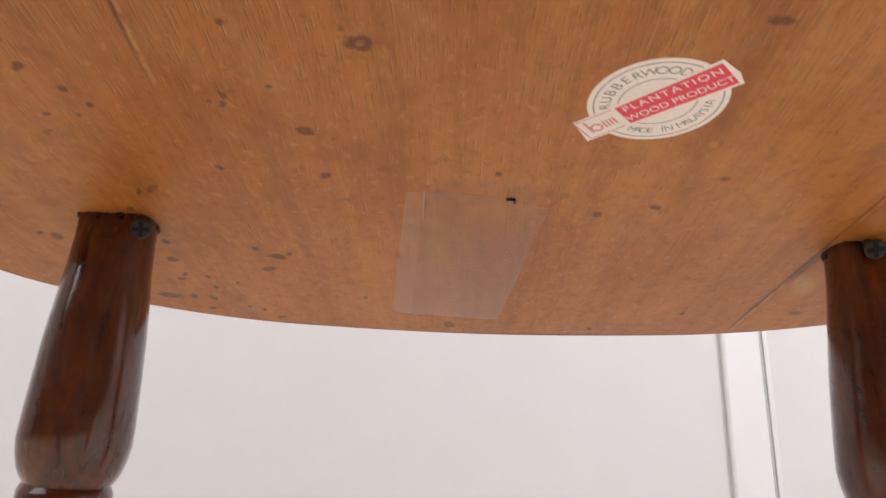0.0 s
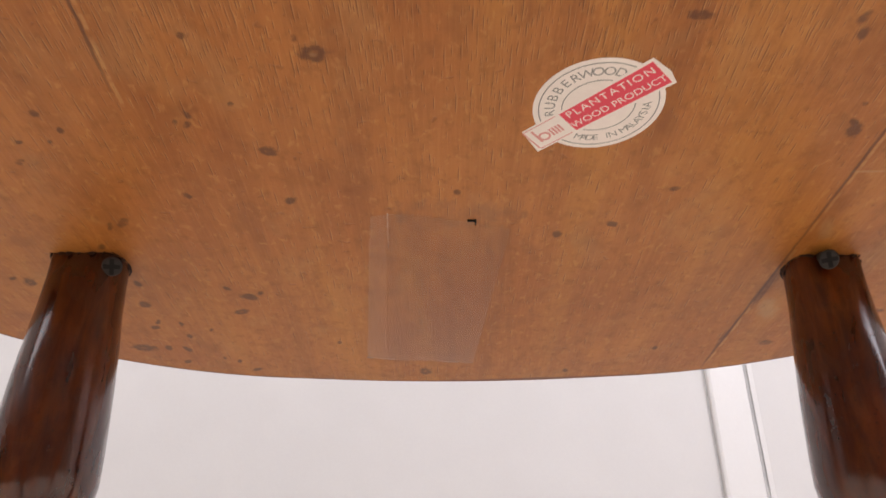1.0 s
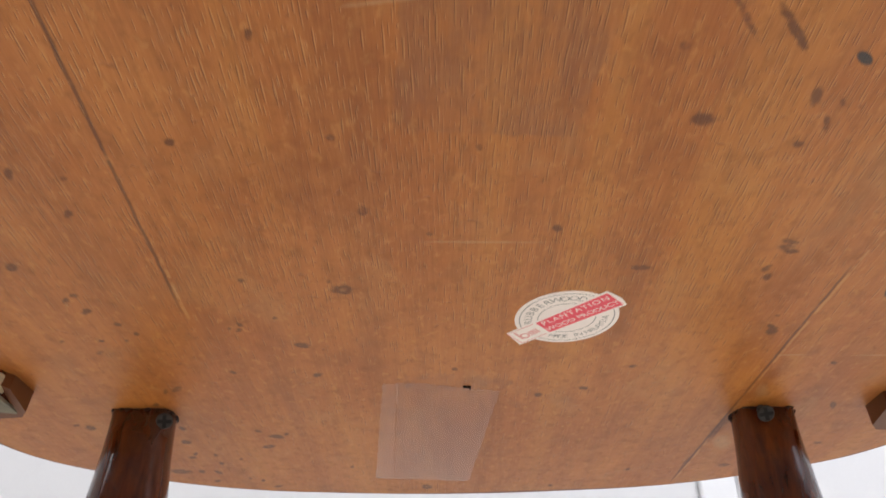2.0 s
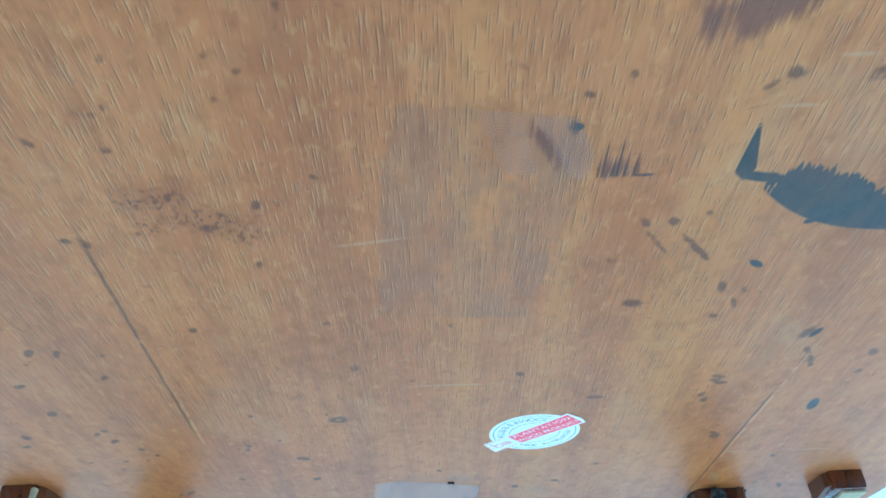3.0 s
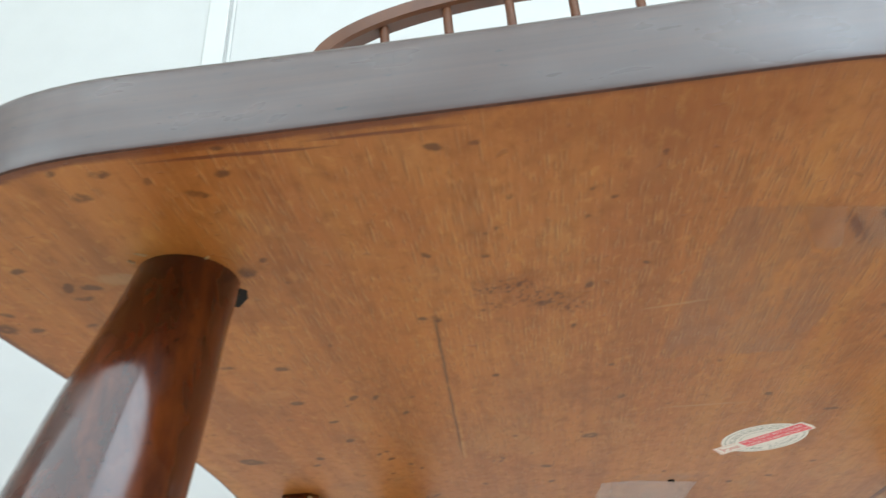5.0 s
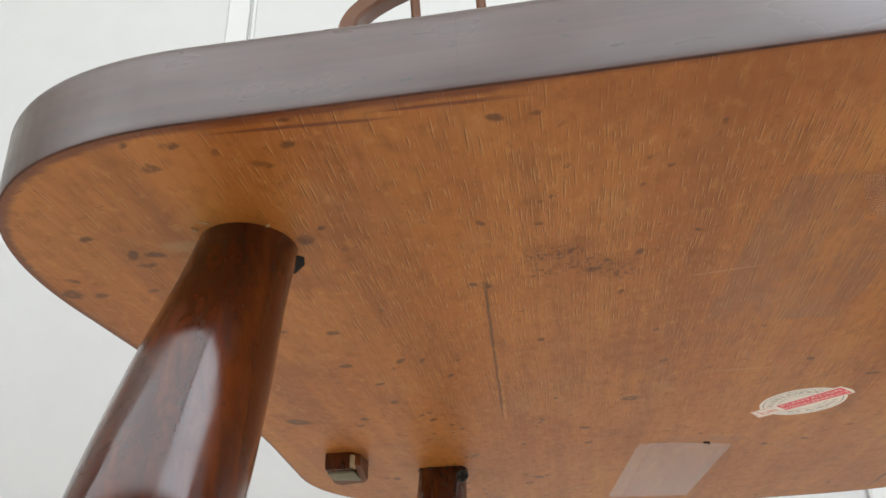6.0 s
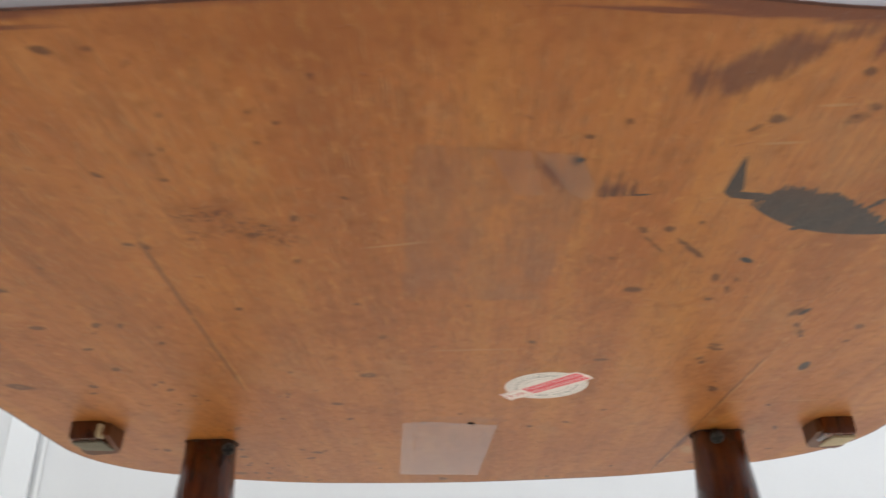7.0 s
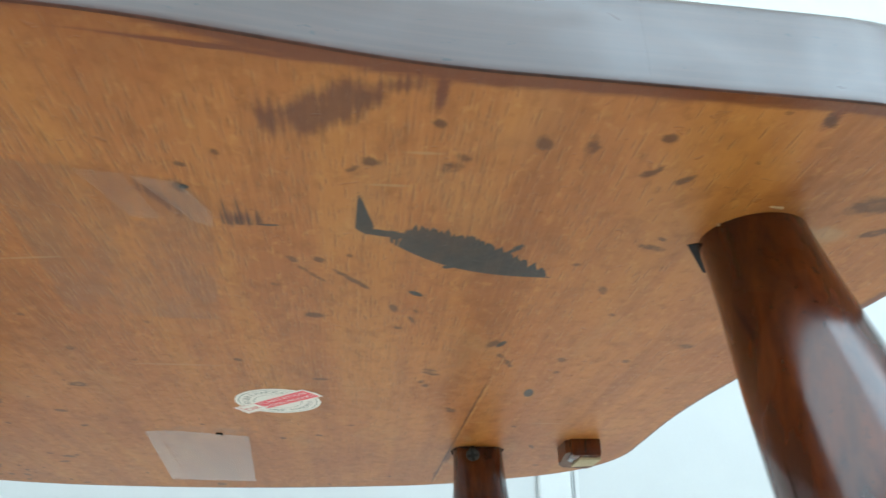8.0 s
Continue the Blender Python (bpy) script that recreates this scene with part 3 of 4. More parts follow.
SPOTS_MIDDLE_WEST = [(-187, -93, 6.2, 4.1, 31), (-161, -82, 2.1, 1.5, -30), (-157, -91, 2.4, 2, -84), (-139, -111, 2.7, 1.9, -47), (-127, -84, 2.6, 1.4, -53),
    (-121, -63, 1.1, 0.6, -56), (-120, -75, 1.7, 1.4, -77), (-116, -68, 1.6, 1, -85), (-90, -36, 2.1, 1.3, 73), (-83, -71, 1.3, 0.7, -70), (-80, -70, 1.7, 1.1, -62),
    (-79, -74, 1.8, 1, 70), (-72, -102, 1.3, 1.2, -55), (-66, -78, 1, 0.8, -48), (-60, -58, 2.9, 2.1, 25), (-58, -33, 2.4, 1.8, -36), (-45, -101, 1.3, 0.9, -73),
    (-41, -96, 4, 3.3, -15), (-5, -37, 1.6, 1.2, 88)]
SPOTS_MIDDLE_EAST = [(0, -162, 1.3, 0.8, 87), (23, -128, 1.8, 1.5, 64), (52, -171, 3.1, 2.1, 19), (76, -178, 3.6, 1.4, 75), (78, -162, 1.7, 1.2, 31), (82, -169, 3.4, 0.8, 68),
    (83, -176, 1.6, 0.9, 62), (90, -106, 2, 1.4, -76), (92, -101, 2.2, 1.5, 83), (94, -115, 2.9, 1.3, 11), (104, -76, 1, 0.5, 60), (105, -68, 2.8, 1.2, 53),
    (106, -65, 3.3, 2.4, 74), (111, -149, 4.4, 2, -66), (139, -39, 1.9, 1.1, 45), (144, -177, 1.6, 1.2, 34)]
SPOTS_INNER_WEST = [(-148, -154, 2.6, 2.2, -14), (-144, -184, 2.7, 1.8, 1), (-140, -133, 2.5, 1.4, -24), (-131, -148, 1.4, 1, -33), (-127, -155, 3.1, 1.4, -60),
    (-119, -154, 3.1, 1.2, -63), (-111, -137, 2.3, 1.2, -52), (-75, -165, 1.7, 1.2, -62), (-36, -166, 1.3, 1.1, -73)]
SPOTS_FRONT_WEST = [(-213, -226, 3.4, 3.2, -15), (-205, -224, 2.7, 1.7, -11), (-191, -255, 2.3, 1.5, -18), (-183, -245, 3, 1.6, -49), (-177, -244, 3.2, 1.6, 16),
    (-161, -290, 1.6, 1, -36), (-128, -249, 1.6, 1, -46), (-125, -284, 1.9, 1.5, -14), (-125, -237, 1.1, 0.9, -9), (-124, -198, 1.3, 1, -60), (-123, -292, 1.8, 0.9, 4)]
SPOTS_FRONT_MIDDLE = [(-79, -285, 2.4, 1.3, 29), (-75, -212, 1, 0.6, -60), (-72, -222, 1.1, 0.6, -64), (-71, -251, 1.1, 0.5, -29), (-70, -285, 1.3, 0.8, -7),
    (-68, -253, 0.8, 0.4, -63), (-67, -224, 1.1, 0.6, -65), (-64, -265, 1.4, 0.9, -54), (-64, -225, 2.1, 0.6, -72), (-54, -218, 1.1, 0.8, -66), (-49, -197, 1.6, 0.8, -75),
    (-45, -265, 0.8, 0.4, -71), (-45, -221, 2.3, 1.1, -70), (26, -243, 2.4, 1.6, 73), (55, -209, 2.2, 1.4, 62)]
SPOTS_FRONT_EAST = [(187, -247, 7, 4.5, -10), (195, -234, 5, 1.9, -30), (63, -212, 1.2, 0.6, 81), (64, -253, 1.9, 0.9, -45), (64, -197, 8.5, 1.1, 51), (68, -256, 2.4, 1.8, 24), (81, -270, 1.7, 1.3, 58), (103, -265, 3, 1.8, 72),
    (124, -211, 1.6, 1, 4), (128, -269, 2.1, 1.6, 2), (130, -258, 1.7, 1, -74), (137, -254, 2.7, 1.4, -45), (148, -279, 1.2, 0.8, 19), (150, -262, 1, 0.7, 35),
    (158, -277, 3, 1.2, 56)]
FAINT_REAR_WEST = [(-121, -19, 2.8, 1, -69)]
FAINT_REAR_EAST = [(133, 79, 3.7, 2.6, 33), (168, 48, 2.4, 1.6, 36)]
FAINT_MIDDLE_WEST = [(-144, -63, 1.5, 0.8, -54), (-134, -54, 1.7, 1.1, -44), (-131, -91, 2.2, 1.2, -50), (-130, -63, 1.3, 0.8, -34),
    (-127, -94, 1.8, 1.4, -36), (-116, -21, 3.4, 1.6, -52)]
FAINT_MIDDLE_EAST = [(51, -107, 3.4, 1.6, 5), (63, -38, 1.9, 1.2, -6), (92, -120, 3, 1.2, 21), (92, -117, 2.6, 2, 0), (116, -137, 3.5, 1.3, 64), (120, -129, 5.5, 1.1, 68),
    (139, -134, 2.8, 1.8, 55), (140, -120, 1.5, 1.4, 84), (163, -134, 2.1, 1.5, 49), (179, -151, 3, 2.1, 20)]
FAINT_INNER_WEST = [(-161, -188, 3.4, 1.4, 7), (-106, -152, 1.2, 0.9, -45), (-31, -137, 2.2, 1.7, -75),
    (-13, -126, 1.2, 1.1, -84)]
FAINT_FRONT_WEST = [(-208, -234, 2.8, 1.5, 32), (-188, -224, 2.1, 1.4, -9), (-182, -239, 3.4, 1.3, 6), (-159, -281, 2.5, 1.7, 2), (-151, -288, 2.5, 1.3, 0),
    (-142, -284, 1.3, 1.1, -74), (-134, -244, 3.1, 2.4, -48), (-133, -278, 2.9, 1.3, 26)]
FAINT_FRONT_MIDDLE = [(-93, -210, 1.5, 1.2, 12), (-89, -209, 2.3, 1.3, 71), (-87, -244, 1.7, 1.1, 53), (-72, -241, 1.3, 1.1, 17), (-58, -213, 2.7, 1.8, -5),
    (-46, -254, 0.8, 0.5, -65), (-40, -261, 0.7, 0.5, -21), (-30, -275, 1.2, 0.7, -75), (-30, -230, 1.3, 0.7, 39), (28, -252, 1.3, 0.6, 33), (36, -257, 1.2, 0.6, 73),
    (42, -193, 1.6, 1.2, 29), (48, -209, 2.5, 1.2, 54), (53, -200, 6.6, 0.6, 54)]
FAINT_FRONT_EAST = [(85, -255, 2.6, 2.1, -11), (87, -259, 2.1, 1.2, 28), (113, -265, 3.5, 1.6, 87), (128, -256, 2.1, 1.4, -23), (136, -195, 2.9, 1.4, 69), (141, -222, 4.3, 1.4, 18),
    (142, -227, 1.8, 0.8, 43)]
INK_DABS = [(106, -219, 1.9, 0.7, -69), (89, -207, 1.4, 1.0, 18), (82, -189, 3.1, 1.3, 41), (135, -93, 5.7, 2.1, 83), (114, -149, 3.5, 1.3, -73), (27, -243, 1.2, 1.1, 0), (44, -227, 3.0, 0.5, 0)]
DRIPS = [(80.5, -280, 1.3, 6.5, 2), (157.5, -279, 1.6, 5, 0), (40, -288.4, 22, 0.8, 6), (-88, -291, 16, 0.7, 1), (-120, -289.5, 22, 0.7, 2)]
PALES = [(182, -232, 9, 5, 10), (-168, -247, 8, 3.5, 0), (1, -121.5, 24, 0.35, 1.5), (72, -247, 6, 0.6, 0), (79, -260, 5, 0.5, 0),
         (-20, -205, 14, 0.5, -8), (120, -46, 8, 0.5, 0), (120, -14, 3, 8, -20), (155, -45, 14, 0.5, 0), (122, 46, 5, 13, -22), (67.8, -256, 0.9, 0.7, 0), (-41, -95.5, 1.6, 1.0, 0)]
SMUDGES = [(48, -269, 6.0, 2.4, 81), (66, -277, 5, 4, -30), (73, -281, 5, 2.4, -18), (37.5, -229.5, 4.5, 3.5, 0), (114.5, 26, 1.8, 20, 1), (112.5, 70, 1.2, 16, 1), (20.5, -238, 8, 2.0, 61)]
# glue stains, plus painted reflections of legs and bow feet and a shaded front
AMBERS = [(116, -10, 9, 16, 12), (118, -28, 6, 12, 10), (130, -2, 12, 8, 0), (10, -239, 5, 11, 15), (10, -239, 4, 9, 15), (-144, -222, 12, 8, 0), (-178, -46, 10, 6, 0), (-166, -150, 8, 13, -25), (178, -22, 10, 6, 0), (-57, -216, 13, 9, 20), (-66, -226, 11, 6, 0), (-30, -287, 60, 14, 0), (45, -289, 55, 13, 4), (0, -294, 90, 7, 1), (-48, -150, 16, 22, 0), (96, -96, 12, 26, 30)]
SMEARS = [(-57, -216, 13, 8, 20), (-68, -224, 13, 6, 0), (-70, -214, 7, 4, 0), (-50, -210, 8, 6, 0)]


def stamps(x, y, marks, soft=1.0, fading=False):
    """How far inside the nearest mark a place lies: about 1 in its middle, 0 at its edge, below 0 outside. Where they fade, small marks are paler."""
    best = np.full(x.shape, -3.0)
    for mx, my, a, b, turn in marks:
        c, s = math.cos(math.radians(turn)), math.sin(math.radians(turn))
        u, v = (x - mx) * c + (y - my) * s, -(x - mx) * s + (y - my) * c
        d = np.sqrt((u / a) ** 2 + (v / b) ** 2)
        most = 0.42 * math.sqrt(a * b) - 0.08 if fading else 1.5
        best = np.maximum(best, np.minimum((1 - d) * soft, most))
    return np.clip(best, -3.0, 1.5)


def grown(marks):
    """The marks with their soft borders added, none too thin to show."""
    return [(x, y, max(1.05 * a, 1.1), max(1.05 * b, 0.9), turn) for x, y, a, b, turn in marks]


def inside(x, y, corners, soft):
    """How far inside a convex shape a place lies, in units of soft millimetres."""
    best = np.full(x.shape, 9.0)
    for (ax, ay), (bx, by) in zip(corners, corners[1:] + corners[:1]):
        length = math.hypot(bx - ax, by - ay)
        best = np.minimum(best, ((bx - ax) * (y - ay) - (by - ay) * (x - ax)) / length / soft)
    return np.clip(best, -3.0, 3.0)


def mark_fields(x, y):
    """All marks of the underside at places in millimetres."""
    spot = stamps(x, y, grown(SPOTS_REAR_WEST + SPOTS_REAR_WEST_MORE + SPOTS_REAR_EAST + SPOTS_MIDDLE_WEST + SPOTS_MIDDLE_EAST + SPOTS_INNER_WEST + SPOTS_FRONT_WEST + SPOTS_FRONT_MIDDLE + SPOTS_FRONT_EAST), 1.4, True)
    faint = np.minimum(stamps(x, y, grown(FAINT_REAR_WEST + FAINT_REAR_EAST + FAINT_MIDDLE_WEST + FAINT_MIDDLE_EAST + FAINT_INNER_WEST + FAINT_FRONT_WEST + FAINT_FRONT_MIDDLE + FAINT_FRONT_EAST), 1.2), 0.42)
    spot = np.maximum(spot, faint)
    u = np.clip((x - 73) / 46, 0, 1)
    low = -220.5 + 18.3 * (1 - (1 - u) ** 2.8)
    high = -229.6 + 27.4 * u ** 2.0 + 6 * np.clip(1 - (x - 73) / 7, 0, 1)
    ends = np.minimum(x - 73, 119.3 - x)
    hook = np.maximum(inside(x, y, [(65.1, -245), (69.2, -228), (67.5, -223.3), (64.4, -227)], 0.8), stamps(x, y, [(70.5, -225, 5.5, 1.7, 14)], 2.0))
    body_low = np.minimum((low - y) / 1.5, ends / 1.5)
    body_high = np.minimum((y - high) / 1.2, ends / 1.5)
    dabs = stamps(x, y, INK_DABS, 1.4)
    hairs = inside(x, y, [(33, -244), (41, -242), (43, -226.6), (32.5, -226.3)], 0.8)
    smooth_part = np.maximum(np.maximum(np.clip(body_low, -3, 3), hook), dabs)
    frayed_part = np.maximum(np.maximum(np.clip(body_high, -3, 3), np.where(hook > -0.6, 3.0, -3.0)), np.where(dabs > -0.5, dabs * 3 + 3, -3))
    root = np.clip((y + 229) / 5.5, -3, 3)
    film = inside(x, y, [(-10.5, -251.5), (27, -246), (31.5, -234), (30, -222), (27, -165), (-21, -168), (-15, -232)], 1.0)
    film = np.minimum(film, -inside(x, y, [(3.5, -252), (14, -250), (15, -226), (12, -228)], 1.0))
    film = np.maximum(film, stamps(x, y, [(-7, -25, 21, 8.5, 0)], 2.0))
    # varnish that ran over the edge: a band of uneven width along the front
    k = (np.round(np.arctan2(y + 90, x) / (2 * np.pi) * len(RADIUS)).astype(int)) % len(RADIUS)
    rim = RADIUS[k] * 1000 - np.hypot(x, y + 90)
    wide = 0.9 + 3.4 * np.clip((x - 25) / 30, 0, 1) + 2.0 * np.clip((-60 - x) / 25, 0, 1)
    wide = np.where(y < -150, wide, 1.6 + 2.2 * np.clip(1 - np.abs(x - 35) / 70, 0, 1))
    band = np.clip((wide - rim) / 1.1, -3, 1.5)
    return {"hair": hairs, "hair_root": root, "spot": spot, "ink": smooth_part, "ink_frayed": frayed_part, "film": film, "speckle": stamps(x, y, SMEARS, 1.0), "varnish": np.maximum(stamps(x, y, DRIPS, 3.0), band), "pale": stamps(x, y, [(mx, my, max(a, 0.8), max(b, 0.8), turn) for mx, my, a, b, turn in PALES], 1.8), "amber": stamps(x, y, AMBERS, 1.0), "smudge": np.maximum(stamps(x, y, SMUDGES, 1.0), np.clip(inside(x, y, [(48, -272), (57, -279), (65, -283), (69, -277), (65, -270), (53, -263)], 3.2), -3, 0.9))}


def seat_board(source, west, east):
    """One of the boards of which the seat is glued, cut from the whole seat."""
    bm = bmesh.new()
    bm.from_mesh(source)
    for seam, sign in ((west, -1), (east, 1)):
        if seam is not None:
            geom = bm.verts[:] + bm.edges[:] + bm.faces[:]
            bmesh.ops.bisect_plane(bm, geom=geom, plane_co=(seam[0] - sign * 0.00001, 0, 0), plane_no=Vector((sign, -sign * seam[1], 0)).normalized(), clear_outer=True)
    mesh = bpy.data.meshes.new("board")
    bm.to_mesh(mesh)
    bm.free()
    co = np.empty(len(mesh.vertices) * 3)
    mesh.vertices.foreach_get("co", co)
    co = co.reshape(-1, 3)
    mesh.attributes.new("loc", "FLOAT_VECTOR", "POINT").data.foreach_set("vector", co.ravel())
    for name, values in mark_fields(co[:, 0] * 1000, co[:, 1] * 1000).items():
        mesh.attributes.new(name, "FLOAT", "POINT").data.foreach_set("value", values)
    mesh.materials.append(WOOD)
    mesh.materials.append(EDGE)
    mesh.materials.append(ARRIS)
    mid = np.empty(len(mesh.polygons) * 3)
    mesh.polygons.foreach_get("center", mid)
    height = mid.reshape(-1, 3)[:, 2]
    mesh.polygons.foreach_set("material_index", np.where(height > 0.0005, 1, np.where(height > 0.00003, 2, 0)))
    mesh.polygons.foreach_set("use_smooth", [True] * len(mesh.polygons))
    mesh.transform(IN_CHAIR)
    ob = new("board", mesh)
    return ob


def placed(name, bm, material, parent, label="", smooth=True):
    """A part of the chair, given in the chair's own frame."""
    bmesh.ops.transform(bm, matrix=IN_CHAIR, verts=bm.verts)
    return part(name, bm, material, parent, label, smooth)


seat = tagged(new("seat"), "shaped seat glued from three boards, varnished edge")
seat.parent = chair
whole = seat_mesh()
for west, east in ((None, SEAMS[0]), SEAMS, (SEAMS[1], None)):
    seat_board(whole, west, east).parent = seat
bpy.data.meshes.remove(whole)

# turned legs: the top tapers into the seat, a bulge, a groove, then down to the floor
LEG_TOPS = {"rear_left": ((-0.1374, 0.0061), (-0.085, 0.228)), "rear_right": ((0.1289, 0.0118), (0.070, 0.228)),
            "front_left": ((-0.1503, -0.2426), (-0.107, -0.174)), "front_right": ((0.1646, -0.2289), (0.100, -0.160))}


def worn_front(y, z):
    """How far forward the worn top of a rear leg reaches at a height below the seat."""
    return y - 0.0078 - 0.35 * max(0.0, -z - 0.001)


for where, ((x, y), (sx, sy)) in LEG_TOPS.items():
    axis = Vector((sx, sy, -1)).normalized()
    world_down = -(IN_CHAIR.to_3x3() @ axis).z
    top = (IN_CHAIR @ Vector((x, y, 0))).z
    length = top / world_down - 0.004
    prof = [(-0.008, 0.0127), (0.0015, 0.0131), (0.008, 0.0134)] + [(s, 0.0117 + 0.146 * s - 0.80 * s * s) for s in (0.018, 0.025, 0.035, 0.045, 0.055, 0.064, 0.071, 0.076)]
    prof += [(0.081, 0.0174), (0.085, 0.0163), (0.0875, 0.0151), (0.0888, 0.0142), (0.0896, 0.0137), (0.0904, 0.0142), (0.092, 0.0149), (0.098, 0.0150), (0.104, 0.0145), (0.110, 0.0120), (0.115, 0.0112),
             (0.125, 0.0135), (0.160, 0.0165), (0.220, 0.0175), (0.300, 0.0150), (length - 0.03, 0.0110), (length - 0.002, 0.0105), (length, 0.0095)]
    bm = lathe(bmesh.new(), prof, (x, y, 0.0), axis, 56)
    if "rear" in where:
        for v in bm.verts:
            v.co.y = max(v.co.y, worn_front(y, v.co.z))
    leg = placed("leg", bm, LEG, chair)

    if "rear" in where:
        # ragged ring round the leg's top, coloured dark for the shade in the socket gap
        bm = bmesh.new()
        u = axis.orthogonal().normalized()
        w = axis.cross(u)
        rings = [[], [], []]
        for i in range(90):
            a = 2 * math.pi * i / 90
            d = u * math.cos(a) + w * math.sin(a)
            jag = noise.noise((4 * math.cos(a) + 9 * x, 4 * math.sin(a), 2.0)) + 0.8 * noise.noise((13 * math.cos(a), 13 * math.sin(a), 5.0 + x))
            meet = -d.z * 0.0133 / axis.z
            for ring, s, r in zip(rings, (meet - 0.003, meet + 0.0002, meet + 0.0002 + 0.0036 * max(-0.3, jag)), (0.0136 + 0.0006 * jag, 0.0137 + 0.0007 * jag, 0.01325)):
                at = Vector((x, y, 0)) + axis * s + d * r
                at.y = max(at.y, worn_front(y, at.z) - 0.0008 - 0.0012 * max(-0.4, jag))
                ring.append(bm.verts.new(at))
        for a, b in zip(rings, rings[1:]):
            for i in range(90):
                bm.faces.new((a[i], a[(i + 1) % 90], b[(i + 1) % 90], b[i]))
        bmesh.ops.recalc_face_normals(bm, faces=bm.faces)
        placed("socket_shade_ring", bm, SOCKET_SHADE, leg, "dark ragged ring for the shaded socket gap round the leg")

# screws driven through the tops of the rear legs
for x, y, z, out in ((-0.1260, -0.0012, -0.0050, (0.30, -0.74, -0.60)), (0.1243, -0.0026, -0.0052, (-0.10, -0.78, -0.62))):
    out = Vector(out).normalized()
    bm = lathe(bmesh.new(), [(-0.006, 0.0018), (-0.002, 0.0022), (0.0, 0.0033), (0.0006, 0.0035), (0.0011, 0.0031), (0.0013, 0.0022)], (x, y, z), out, 24)
    screw = placed("screw", bm, STEEL, chair, "dull grey cross-head screw")
    turn = Matrix.Translation(Vector((x, y, z)) + out * 0.00125) @ out.to_track_quat("Z", "Y").to_matrix().to_4x4() @ pose(0, 0, 0, 0, 0, 8)
    # raised black bars, the slot's shade put into their colour
    bm = bmesh.new()
    box(bm, -0.0028, 0.0028, -0.00075, 0.00075, -0.0004, 0.00022, 0, turn)
    box(bm, -0.00075, 0.00075, -0.0028, 0.0028, -0.0004, 0.00026, 0, turn)
    placed("cross_slot", bm, PIT, screw, "", False)

# the bow of the back: both ends pass through the seat and stand a little proud below
def bow_point(t):
    """From the left end (t = 0) over the top (t = 0.5) to the right end (t = 1)."""
    side = -1 if t < 0.5 else 1
    k = min(t, 1 - t) * 2
    foot_x, foot_y = (-0.1815, -0.030) if side < 0 else (0.179, -0.005)
    if k < 0.5:
        f = k / 0.5
        z = -0.0085 + f * 0.4285
        x = foot_x + (side * 0.213 - 0.015 * f - foot_x) * math.sin(f * math.pi / 2) ** 1.2
        return Vector((x, foot_y + (0.068 - foot_y) * f, z))
    a = (k - 0.5) / 0.5 * math.pi / 2
    return Vector((-0.015 + side * 0.213 * math.cos(a), 0.068 + 0.024 * math.sin(a), 0.42 + 0.103 * math.sin(a)))


bm = bmesh.new()
rings, steps = [], 140
for i in range(steps + 1):
    p = bow_point(i / steps)
    q = bow_point(min(1, i / steps + 0.003)) - bow_point(max(0, i / steps - 0.003))
    q.normalize()
    depth = Vector((0, 0.97, 0.24))
    wide = q.cross(depth).normalized()
    depth = wide.cross(q).normalized()
    ring = []
    for cx, cy in ((-1, -0.7), (-0.7, -1), (0.7, -1), (1, -0.7), (1, 0.7), (0.7, 1), (-0.7, 1), (-1, 0.7)):
        ring.append(bm.verts.new(p + wide * cx * 0.0090 + depth * cy * 0.0105))
    rings.append(ring)
for a, b in zip(rings, rings[1:]):
    for i in range(8):
        bm.faces.new((a[i], a[(i + 1) % 8], b[(i + 1) % 8], b[i]))
bm.faces.new(rings[0])
bm.faces.new(rings[-1])
bmesh.ops.recalc_face_normals(bm, faces=bm.faces)
bow = placed("bow", bm, BOW, chair, "bent orange-brown bow of the chair back")
for x, y, mat, says in ((-0.1815, -0.030, DULL, "smeared grey end of the bow"), (0.179, -0.005, CUT, "pale sawn end of the bow")):
    bm = bmesh.new()
    west, east = (-0.0092, 0.0062) if x < 0 else (-0.0068, 0.0092)
    # block round the bow's end, darker than the bow above
    box(bm, x + west, x + east, y - 0.0112, y + 0.0112, -0.0088, 0.002, 0.0024)
    placed("bow_foot", bm, LEG, bow, "darker foot of the bow")
    bm = bmesh.new()
    box(bm, x + west + (0.0045 if x > 0 else 0.0012), x + east - 0.0002, y - 0.0085, y + 0.0105, -0.0100, -0.0086, 0.0006)
    placed("sawn_end", bm, mat, bow, says)
    if x < 0:
        bm = bmesh.new()
        box(bm, x + 0.0040, x + 0.0064, y - 0.0114, y - 0.0060, -0.0080, -0.0012, 0.0010)
        placed("chipped_corner", bm, CUT, bow, "pale chipped corner")

for i in range(6):
    f = i - 2.5
    foot = Vector((-0.012 + f * 0.052, 0.086 - 0.0035 * f * f, 0.026))
    k = abs(f * 0.062 / 0.213)
    head = Vector((-0.017 + f * 0.062, 0.068 + 0.024 * math.sqrt(1 - k * k), 0.42 + 0.103 * math.sqrt(1 - k * k)))
    d = head - foot
    bm = lathe(bmesh.new(), [(0, 0.0050), (d.length * 0.25, 0.0072), (d.length * 0.5, 0.0065), (d.length * 0.85, 0.0048), (d.length, 0.0046)], foot, d, 16)
    placed("spindle", bm, BOW, chair)


# ---- things stuck to the underside ----
def film_sheet(bm, corners, z):
    """A film that clings to the wood: its outer face alone."""
    bm.faces.new([bm.verts.new((x, y, z)) for x, y in corners][::-1])
    return bm


